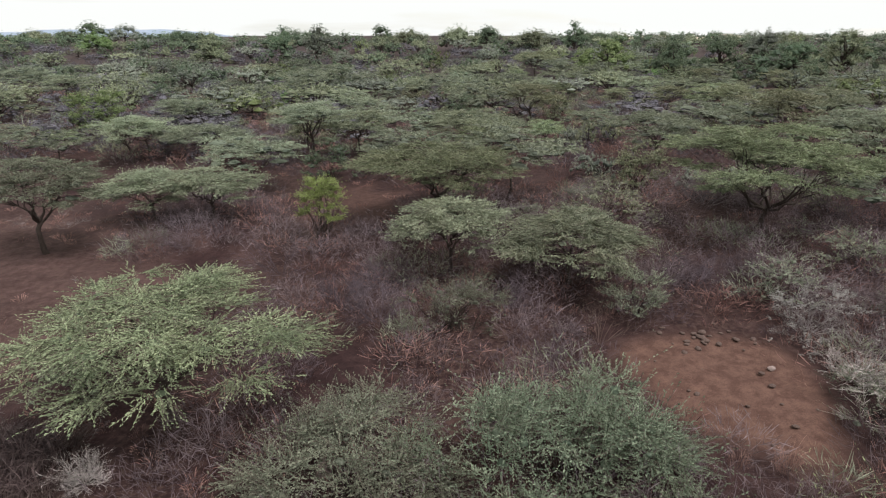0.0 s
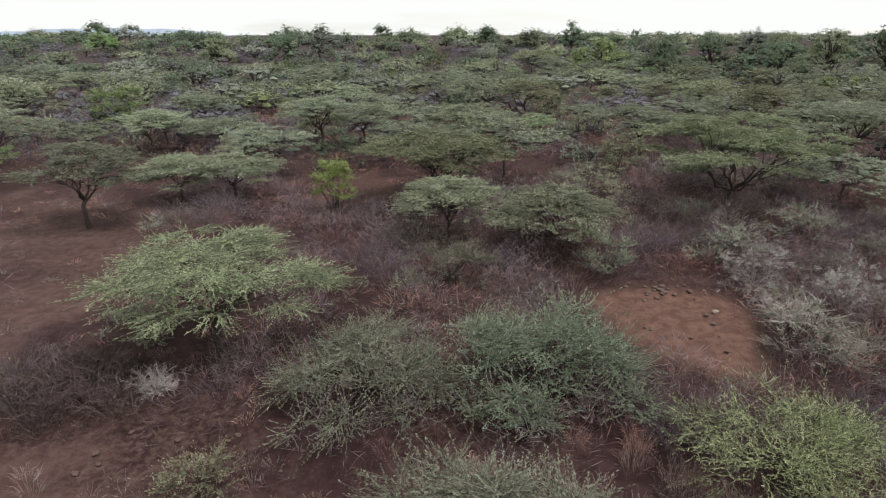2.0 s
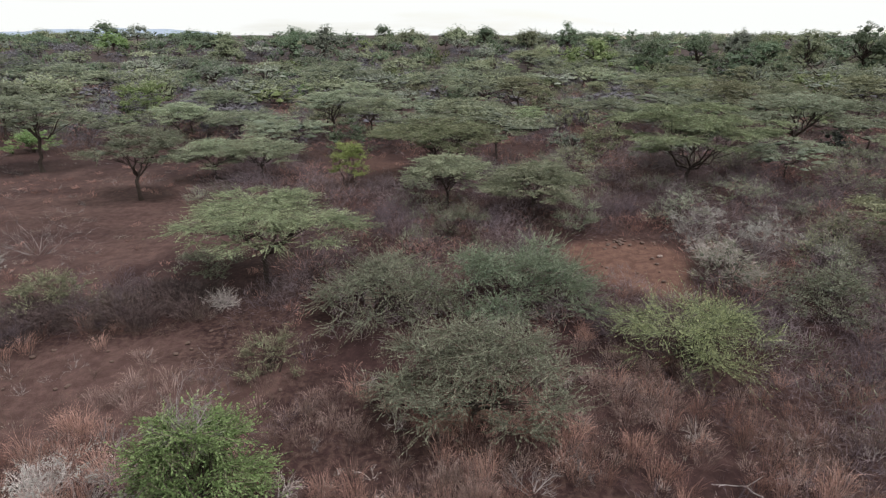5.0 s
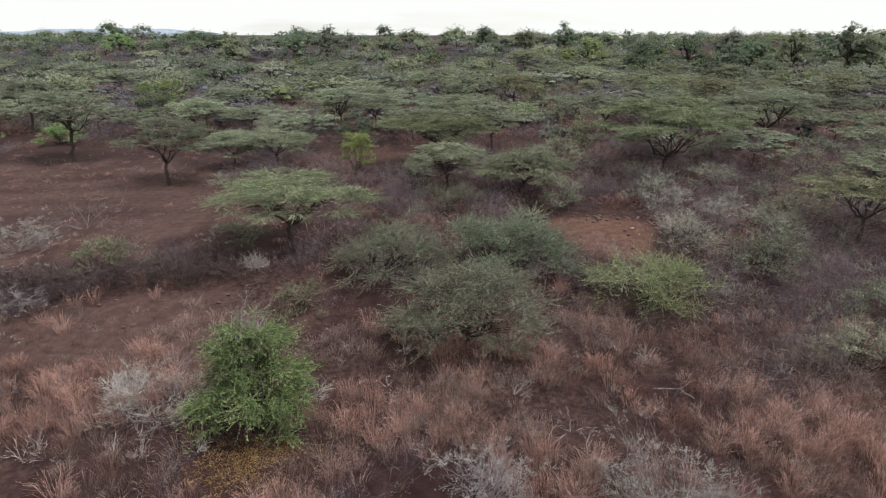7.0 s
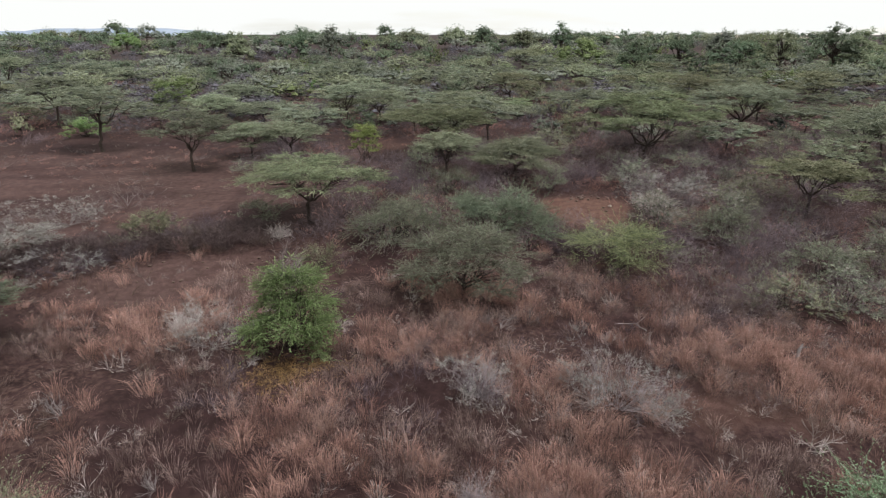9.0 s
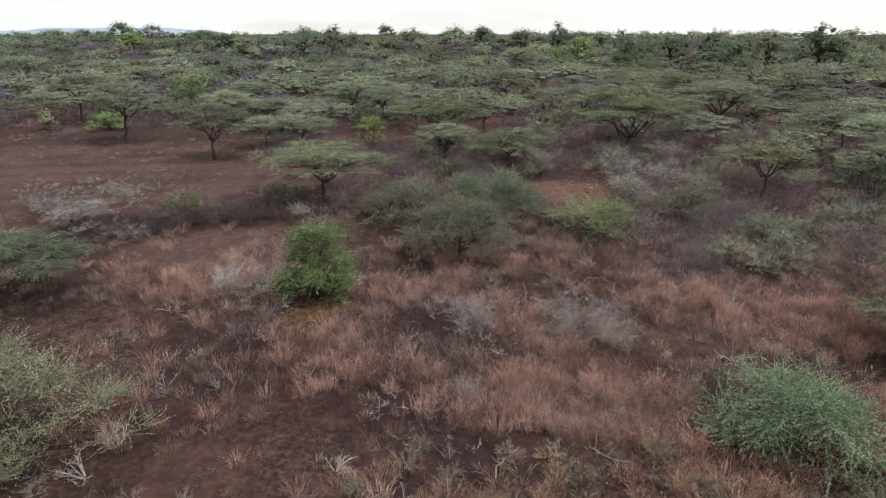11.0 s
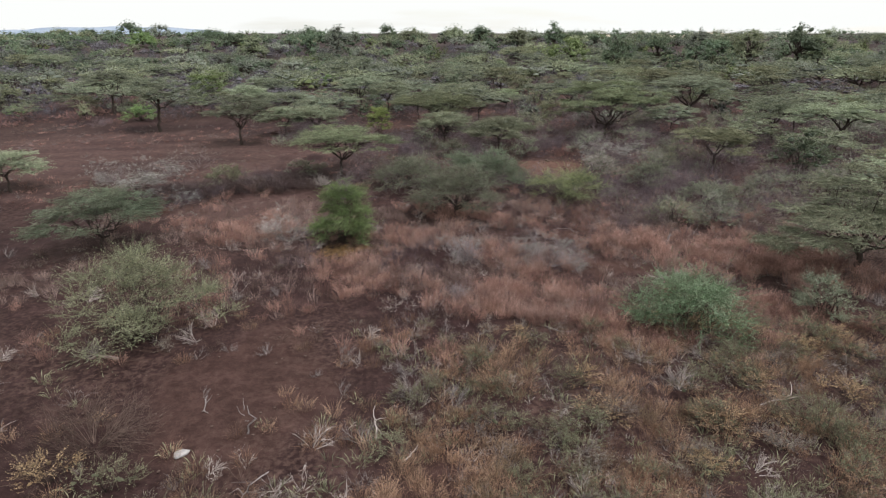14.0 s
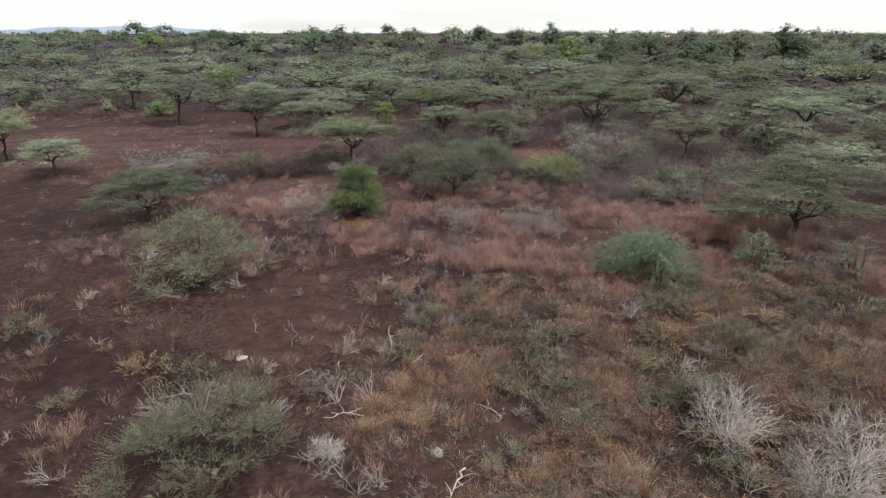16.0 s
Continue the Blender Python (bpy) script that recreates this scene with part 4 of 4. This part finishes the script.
far_woods("thorn_woodland", GREY_WOOD, 501, 400, 80, 330, "dense grey-green thorn bushland reaching the horizon", 0, 3.0, 6.0, left=-0.3)
far_woods("thorn_woodland", OLIVE_WOOD, 502, 430, 85, 360, "dense olive thorn bushland reaching the horizon", 0, 3.0, 6.2, left=-0.5)
far_woods("leafy_woodland", WOOD_GREEN, 503, 230, 120, 330, "dense dark green woodland reaching the horizon", 1, 3.0, 6.0, 2.4, 4.6)
far_woods("tall_woodland", WOOD_GREEN, 506, 210, 230, 420, "tall dark green woodland on the skyline", 1, 3.4, 6.6, 3.6, 8.0, left=0.35)
far_woods("green_woodland", MIXED_WOOD, 507, 150, 80, 330, "patches of brighter green bushland", 1, 2.6, 5.4, 2.4, 5.0, left=-0.4)
far_woods("dry_woodland", VIOLET_WOOD, 504, 620, 70, 300, "bare violet-grey bushland reaching the horizon", 1, 1.8, 3.6, 2.2, 5.2, left=0.8)


def thicket(name, material, seed, count, y0, y1, height, label, per=80, thin=0.026, east=1.0):
    """Low brush between the trees, grown together: fans of fine twigs or sprays."""
    rng_ = np.random.default_rng(seed)
    y = y0 + (y1 - y0) * rng_.random(count * 3) ** 1.3
    x = rng_.uniform(-1, east, count * 3) * (0.80 * (y + 45) + 6)
    keep = np.array([not open_land(a, b) for a, b in zip(x, y)]) & (bare_ground(x, y) < 0.2)
    x, y = x[keep][:count], y[keep][:count]
    n = len(x)
    w, h = rng_.uniform(0.9, 2.3, n), height * rng_.uniform(0.55, 1.3, n)
    th, u = rng_.uniform(0, 2 * np.pi, (n, per)), np.sqrt(rng_.random((n, per)))
    zf = rng_.uniform(0.15, 1.0, (n, per)) * np.sqrt(np.maximum(1 - 0.9 * u ** 2, 0))
    c = np.stack([x[:, None] + w[:, None] * u * np.cos(th), y[:, None] + w[:, None] * u * np.sin(th), ground_z(x, y)[:, None] + h[:, None] * zf], -1).reshape(-1, 3)
    d = unit(np.stack([u * np.cos(th), u * np.sin(th), 0.7 + 0 * u], -1).reshape(-1, 3) + rng_.normal(0, 0.5, (n * per, 3)))
    size = rng_.uniform(0.6, 1.4, n * per) * (0.6 + np.repeat(y, per) / 160)
    s = Shape()
    s.add(*blades(c, d, unit(rng_.normal(0, 1, c.shape)), 0.75 * size, thin * size), np.repeat(rng_.random(n) * 0.55, per) + rng_.random(n * per) * 0.45)
    tagged(new(name, s.mesh(name, material)), label, "brush", kind="stuff")


VIOLET_BRUSH = foliage("violet_grey_brush", (0.070, 0.052, 0.056), (0.195, 0.150, 0.160), (0.37, 0.305, 0.315), 0.05, (0.15, 0.11, 0.10), 0.6)
far_woods("low_bushland", GREY_WOOD, 561, 80, 46, 110, "low grey-green bushland between the trees", 1, 1.2, 2.8, 1.0, 2.2)
far_woods("low_bushland", OLIVE, 562, 60, 50, 110, "low olive bushland between the trees", 1, 1.2, 3.0, 1.0, 2.2)
# twig grey shifted to blue: the haze over far brush is painted in
FAR_BRUSH = foliage("hazed_blue_grey_brush", (0.050, 0.048, 0.058), (0.130, 0.124, 0.146), (0.245, 0.232, 0.268), 0.05, (0.12, 0.10, 0.11), 0.5)
thicket("bare_brush", FAR_BRUSH, 557, 520, 55, 220, 3.4, "tall bare violet-grey brush reaching the horizon", 100, 0.036, 0.35)
thicket("bare_brush", VIOLET_BRUSH, 551, 800, 30, 150, 1.7, "bare violet-grey brush between thorn trees")
thicket("bare_brush", VIOLET_BRUSH, 555, 480, 3, 46, 2.1, "dense bare violet-grey brush", 230, 0.022)
thicket("sage_brush", SAGE, 556, 110, 4, 46, 1.5, "low silvery brush in a thicket", 150, 0.03)
thicket("sage_brush", SAGE, 552, 300, 62, 180, 1.6, "grey-green brush between thorn trees", 90, 0.06)
thicket("olive_brush", OLIVE, 553, 190, 66, 200, 1.9, "olive brush between thorn trees", 90, 0.09)
thicket("reddish_brush", RED_GRASS, 554, 600, 12, 120, 1.0, "red-brown dry undergrowth between thorn trees", 90, 0.035)


# ---- grass and herbs ----
def grass(name, material, seed, spots, per, height, lean, width, label):
    """Tufts of thin blades with feathery tops at the spots."""
    rng_ = np.random.default_rng(seed)
    n = len(spots)
    sx, sy = np.repeat(spots[:, 0], per), np.repeat(spots[:, 1], per)
    tall = np.repeat(rng_.uniform(0.55, 1.35, n), per) * height * rng_.uniform(0.5, 1.15, n * per)
    th = rng_.uniform(0, 2 * np.pi, n * per)
    off = np.sqrt(rng_.random(n * per)) * 0.27
    p = np.stack([sx + off * np.cos(th), sy + off * np.sin(th), ground_z(sx, sy) - 0.03], 1)
    d = unit(np.stack([np.cos(th), np.sin(th), np.zeros(n * per)], 1) * (lean * rng_.random(n * per))[:, None] + rng_.normal(0, 0.12, (n * per, 3)) + [0, 0, 1.0])
    side = unit(np.cross(d, unit(rng_.normal(0, 1, d.shape))))
    w = width * rng_.uniform(0.6, 1.4, n * per)[:, None]
    waist = p + d * (tall * 0.66)[:, None]
    tip = p + (d + np.stack([np.cos(th) * 0.28, np.sin(th) * 0.28, np.full(n * per, -0.12)], 1)) * tall[:, None] + rng_.normal(0, 0.07, d.shape) * tall[:, None]
    v = np.stack([p, waist + side * w, tip, waist - side * w], 1).reshape(-1, 3)
    s = Shape()
    s.add(v, np.arange(len(v)).reshape(-1, 4), np.repeat(rng_.random(n) * 0.72, per) + rng_.random(n * per) * 0.28)
    tagged(new(name, s.mesh(name, material)), label, "grass", kind="stuff")


def near_line(x, y, a, b, wide):
    """1 along the line from a to b, 0 away from it."""
    u = np.clip(((x - a[0]) * (b[0] - a[0]) + (y - a[1]) * (b[1] - a[1])) / ((b[0] - a[0]) ** 2 + (b[1] - a[1]) ** 2), 0, 1)
    d = np.hypot(x - a[0] - u * (b[0] - a[0]), y - a[1] - u * (b[1] - a[1])) + 0.25 * waves(x, y, 1.1, 33)
    return np.clip((wide - d) / 0.4, 0, 1)


def trodden(x, y):
    """Game trails through the grass, and the litter under the green bush."""
    k = np.maximum(near_line(x, y, (3.0, 2.4), (7.3, -0.3), 0.8), near_line(x, y, (7.3, -0.3), (11.4, -5.9), 0.9))
    return np.maximum(np.maximum(k, near_line(x, y, (11.4, -5.9), (24.0, -10.5), 0.9)), 0.9 * spot(x, y, -6.0, -2.0, 2.0, 1.6, 29))


def meadow(seed, count, x0, x1, y0, y1, scale, keep):
    """Spots in a stretch of land, clumped; keep(x, y) thins them."""
    r = np.random.default_rng(seed)
    x, y = r.uniform(x0, x1, count), r.uniform(y0, y1, count)
    dense = 0.42 + 0.8 * waves(x, y, scale, seed + 1)
    ok = (r.random(count) < dense) & (r.random(count) < keep(x, y)) & (bare_ground(x, y) < 0.3 + 0.5 * r.random(count)) & (r.random(count) > trodden(x, y)) & (r.random(count) > 0.85 * spot(x, y, -10.0, -16.5, 5.0, 4.5, 17)) & (np.abs(x) < 0.80 * (y + 46) + 3)
    return np.stack([x[ok], y[ok]], 1)


def red_land(x, y):
    k = np.clip((9 - y) / 5, 0, 1) * np.clip((y + 16) / 5, 0, 1)
    return np.clip(k * (0.06 + 0.94 * np.clip((x + 8.5) / 5, 0, 1) + 0.45 * spot(x, y, -14.5, 2.5, 5, 3, 27)) * (1 - 0.55 * np.clip((x - 5) / 3, 0, 1) * np.clip((y + 1) / 3, 0, 1)), 0.05, 1)


def violet_land(x, y):
    return np.clip((11 - y) / 4, 0, 1) * np.clip((y + 12) / 3, 0, 1) * np.where(x < -5, 0.24, 0.6)


def tan_land(x, y):
    k = np.clip((-12 - y) / 4, 0, 1)
    return np.clip(k * (0.1 + 0.9 * np.clip((x + 6) / 6, 0, 1)) + 0.8 * spot(x, y, -3.0, -25.0, 2.4, 2.2, 19), 0.03, 1)


grass("red_grass", RED_GRASS, 601, meadow(611, 10000, -24, 30, -16, 16, 0.5, red_land), 90, 0.90, 0.40, 0.0038, "wispy red-brown dry grass in tufts")
grass("violet_grass", VIOLET_GRASS, 608, meadow(618, 10000, -26, 30, -14, 12, 0.6, violet_land), 60, 0.65, 0.55, 0.0036, "wispy violet-brown dry grass in tufts")
grass("tan_grass", TAN_GRASS, 602, meadow(612, 8000, -26, 28, -34, -10, 0.55, tan_land), 84, 0.58, 0.6, 0.0036, "tawny dry grass in tufts")
grass("grey_herbs", GREY_HERB, 603, meadow(613, 6000, -34, 32, -34, 30, 0.6, lambda x, y: np.where(((x < -3) & (y < -8)) | (y > 7), 0.08, 0.32)), 40, 0.30, 1.2, 0.0036, "low grey dry herbs and litter")
grass("sparse_dry_grass", RED_GRASS, 604, meadow(614, 9000, -80, 50, 8, 75, 0.25, lambda x, y: 0.0 * x + 0.5), 26, 0.36, 0.9, 0.0085, "thin red-brown grass over open earth")
grass("olive_herbs", OLIVE, 605, meadow(615, 2600, -20, 26, -34, -12, 0.7, tan_land), 18, 0.42, 1.0, 0.012, "dull olive herbs among dry grass")

# thinner grass round about, so that the land goes on to the sides and behind
rb = np.random.default_rng(640)
bx, by = rb.uniform(-62, 62, 5200), rb.uniform(-75, 12, 5200)
beyond = (np.abs(bx) > 0.80 * (by + 46) + 1) | (by < -33)
beyond &= rb.random(5200) < 0.35 + 0.8 * waves(bx, by, 0.4, 641)
grass("outer_grass", TAN_GRASS, 642, np.stack([bx[beyond], by[beyond]], 1), 18, 0.5, 0.8, 0.011, "thin dry grass over red-brown earth")


# ---- stones, clods, stumps, fallen wood ----
def lump(name, seed, x, y, size, material, label, squash=0.5, category="stone", group=""):
    r = random.Random(seed)
    bm = bmesh.new()
    bmesh.ops.create_icosphere(bm, subdivisions=2 if category == "clod" else 3, radius=0.5)
    o = Vector((r.uniform(0, 50), r.uniform(0, 50), r.uniform(0, 50)))
    for v in bm.verts:
        v.co *= 1 + 0.35 * noise.noise(v.co * 2.2 + o) + 0.12 * noise.noise(v.co * 6 + o)
        v.co.z *= squash
    bm.normal_update()
    me = bpy.data.meshes.new(name)
    bm.to_mesh(me)
    bm.free()
    me.materials.append(material)
    me.polygons.foreach_set("use_smooth", [True] * len(me.polygons))
    ob = new(name, me)
    ob.location, ob.scale, ob.rotation_euler = (x, y, ground_at(x, y) + size * squash * 0.2), (size, size * 0.8, size), (0, 0, r.uniform(0, 6))
    return tagged(ob, label, category, group)


lump("stone", 1, -0.05, -27.4, 0.55, STONE, "flat pale stone on bare earth", 0.4)
lump("stone", 2, -9.1, -21.0, 0.5, STONE, "small flat pale stone on earth", 0.3)
lump("stone", 3, 12.7, 19.9, 0.32, CLAY, "pale stone at the edge of bare earth", 0.5)
rl = np.random.default_rng(616)
grass("yellow_litter", foliage("yellow_litter", (0.10, 0.062, 0.025), (0.26, 0.17, 0.065), (0.44, 0.31, 0.13)), 606, np.stack([rl.normal(-6.0, 1.0, 420), rl.normal(-1.9, 0.75, 420)], 1), 16, 0.11, 2.2, 0.012, "yellowed fallen leaves under a green bush")
lump("termite_mound", 5, -3.6, 14.6, 0.55, CLAY, "small pale clay mound in dry grass", 1.6, "mound")
first = lump("earth_clod", 9, 11.0, 22.4, 0.45, CLOD, "broken clod of red earth", 0.4, "clod", "clods on bare earth")
r = np.random.default_rng(88)
for k in range(230):
    a = r.uniform(0, 6.28)
    q = (11.2 + r.normal(0, 1.3), 22.2 + r.normal(0, 0.7)) if k < 22 else (r.uniform(-22, -4), r.uniform(4, 13)) if k < 76 else (r.uniform(8, 13), r.uniform(15.5, 22)) if k < 90 else (r.uniform(-15, 1), r.uniform(-29, -9))
    s = r.uniform(0.12, 0.42) if k < 22 else r.uniform(0.1, 0.3) if k < 90 else r.uniform(0.05, 0.14)
    ob = copy_thing(first, pose(q[0], q[1], ground_at(*q) + 0.03, 0, 0, math.degrees(a)))
    ob.scale = (s, s * 0.8, s)


def stump(x, y, height, thick, label, seed):
    rng_ = np.random.default_rng(seed)
    root = new("dead_stump")
    root.location = (x, y, ground_at(x, y))
    tagged(root, label, "stump")
    s = Shape()
    s.add(*tube(bent(rng_, (0, 0, -0.1), (0.12, 0.05, height), 6, 0.12), thick * np.array([1.5, 1.1, 1.0, 0.9, 0.8, 0.35]), 7))
    part("trunk", s.mesh("trunk", GREY, True), root)
    for k in range(3):
        z = height * rng_.uniform(0.35, 0.9)
        a = rng_.uniform(0, 6.28)
        s = Shape()
        s.add(*tube(bent(rng_, (0, 0, z), (math.cos(a) * height * 0.35, math.sin(a) * height * 0.35, z + height * 0.2), 4, 0.15), thick * np.array([0.5, 0.4, 0.3, 0.12]), 5))
        part("branch_stub", s.mesh("branch_stub", GREY, True), root)


stump(15.1, -1.2, 1.0, 0.09, "grey dead stump in dry grass", 1)
stump(21.4, 24.4, 1.6, 0.07, "bleached dead stem standing in a thicket", 2)
stump(-7.1, -19.9, 1.2, 0.03, "thin dead stem standing on bare earth", 3)


def fallen_branch(x, y, length, thick, wood, label, seed, forks=3):
    rng_ = np.random.default_rng(seed)
    root = new("fallen_branch")
    root.location, root.rotation_euler = (x, y, ground_at(x, y) + thick), (0, 0, rng_.uniform(0, 6.28))
    tagged(root, label, "branch")
    way = bent(rng_, (-length / 2, 0, 0), (length / 2, 0, 0.08 * length), 7, 0.09)
    way[:, 2] = np.abs(way[:, 2])
    s = Shape()
    s.add(*tube(way, thick * np.linspace(1.0, 0.4, 7), 6))
    for k in range(forks):
        b = way[2 + k % 4]
        d = rng_.normal(0, 1, 3)
        d[2] = abs(d[2]) * 0.7
        s.add(*tube(bent(rng_, b, b + d / np.linalg.norm(d) * length * rng_.uniform(0.25, 0.5), 4, 0.12), thick * np.array([0.6, 0.45, 0.3, 0.12]), 5))
    me = s.mesh("wood", wood, True)
    part("wood", me, root)


fallen_branch(-15.0, -15.0, 1.3, 0.08, CLAY, "short pale log on earth", 1, 0)
FALLEN = ((-2.4, -19.6, 1.4, 0.035), (-9.3, -18.2, 1.2, 0.03), (1.9, -24.8, 1.6, 0.035), (0.6, -29.0, 1.8, 0.04), (8.6, -23.9, 1.3, 0.035), (2.2, -12.8, 1.4, 0.03), (-3.6, -25.2, 1.3, 0.03), (-6.0, -22.6, 1.5, 0.03),
          (5.6, -12.4, 1.3, 0.03), (13.5, -18.0, 1.6, 0.03), (17.0, -16.5, 1.5, 0.03), (-16.5, -19.5, 1.4, 0.03), (-1.0, -21.0, 1.0, 0.03), (9.0, 2.0, 1.5, 0.03), (-10.5, -24.0, 1.6, 0.04))
for k, (x, y, length, thick) in enumerate(FALLEN):
    fallen_branch(x, y, length, thick, GREY if k % 3 else PALE, "bleached fallen branch among dry herbs", 20 + k, 4)

# a dark hedge of dry brush along the edge of the clearing
rh = np.random.default_rng(123)
u = rh.random(300)
hedge = np.stack([-26 + 13.5 * u + rh.normal(0, 0.9, 300), 10.2 + 4.6 * u + rh.normal(0, 0.9, 300)], 1)
grass("hedge_brush", foliage("dark_hedge_brush", (0.030, 0.021, 0.020), (0.078, 0.055, 0.052), (0.16, 0.118, 0.110)), 607, hedge, 70, 1.15, 1.1, 0.011, "dark brown hedge of dry brush")

# knee-high dull bushes through the foreground
herb = []
for k in range(4):
    herb.append(leafy_bush("herb_bush", 720 + k, (4.2, 7.0, 16.0, -5.0)[k], (-20.0, -24.5, -21.5, -23.8)[k], 0.75, 0.7, 0.75, (OLIVE, TAN_GRASS, OLIVE, GREY_HERB)[k],
                           ("dull olive knee-high bush in grass", "tawny knee-high dry bush in grass", "dull olive knee-high bush in grass", "grey knee-high dry bush in grass")[k], 260, 0.28, (0.055, 0.014), 5, pads=14, lift=0.6,
                           group="knee-high bushes", wood=BROWN, stem=0.012, twig=0.003))
rh = np.random.default_rng(124)
for k in range(330):
    y = rh.uniform(-34, -12)
    x = rh.uniform(-1, 1) * (0.72 * (y + 45) + 2)
    if (x < -1.5 and rh.random() < 0.85) or bare_ground(np.array(x), np.array(y)) > 0.1:
        continue
    ob = copy_thing(herb[rh.integers(0, 4)], pose(x, y, ground_at(x, y) - 0.02, 0, 0, rh.uniform(0, 360)))
    s = rh.uniform(0.5, 1.5)
    ob.scale = (s, s, s * rh.uniform(0.8, 1.2))

# small pale dead shrubs through the foreground
seedling = dry_shrub("dead_twig_bush", 700, 3.0, -17.0, 0.6, 0.55, PALE, "small bleached dead bush", 8, (4, 3), 0.009, group="small dead bushes")
seedling2 = dry_shrub("dead_twig_bush", 701, -4.0, -17.5, 0.6, 0.45, GREY, "small grey dead bush", 9, (4, 3), 0.008, group="small dead bushes")
r = np.random.default_rng(91)
for k in range(280):
    y = r.uniform(-33, 14)
    x = r.uniform(-1, 1) * min(30, 0.72 * (y + 45) + 2)
    if (x < -4 and y > 6) or (x < -5 and y > -14 and r.random() < 0.75) or (x < -3 and y < -12 and r.random() < 0.5) or bare_ground(np.array(x), np.array(y)) > 0.5:
        continue
    ob = copy_thing(seedling if r.random() < 0.4 else seedling2, pose(x, y, ground_at(x, y) - 0.02, 0, 0, r.uniform(0, 360)))
    s = r.uniform(0.6, 1.7)
    ob.scale = (s, s, s)


def tangle(name, wood, seed, count, x0, x1, y0, y1, radius, height, label, stems=6, levels=(3, 2)):
    """Small dry forking plants past counting, grown through the grass."""
    rng_ = np.random.default_rng(seed)
    spots = meadow(seed, count, x0, x1, y0, y1, 0.8, lambda x, y: np.where((x < -2.5) & (y < -7), 0.16, 0.75))
    ps, qs, rs = [], [], []
    for x, y in spots:
        k = rng_.uniform(0.5, 1.5)
        p, q, a, b = twiggy(rng_, radius * k, height * k, stems, levels, 0.010)
        o = np.array([x, y, ground_at(x, y) - 0.02])
        ps.append(p + o)
        qs.append(q + o)
        rs.append(a)
    p, q, a = np.concatenate(ps), np.concatenate(qs), np.concatenate(rs)
    s = Shape()
    s.add(*blades((p + q) / 2, unit(q - p), unit(rng_.normal(0, 1, p.shape)), np.linalg.norm(q - p, axis=1) * 1.04, np.maximum(a * 2.1, 0.009)))
    tagged(new(name, s.mesh(name, wood)), label, "brush", kind="stuff")


tangle("dry_twigs", GREY, 801, 2100, -20, 26, -34, -8, 0.5, 0.42, "fine grey dry twigs through the grass", 6, (3, 3))
tangle("pale_twigs", PALE, 802, 1250, -16, 26, -34, 4, 0.5, 0.45, "fine bleached twigs through the grass", 5, (3, 3))
tangle("brown_twigs", BROWN, 803, 2400, -26, 30, -34, 14, 0.55, 0.6, "fine brown dry twigs through the grass", 6, (3, 3))
tangle("violet_twigs", PURPLE, 804, 700, -10, 26, -6, 30, 0.9, 0.9, "fine violet-grey dry twigs under the bushes", 8, (3, 3))
tangle("clearing_twigs", GREY, 805, 900, -60, -8, 2, 52, 0.6, 0.35, "low grey dry plants on open earth", 6, (3, 2))
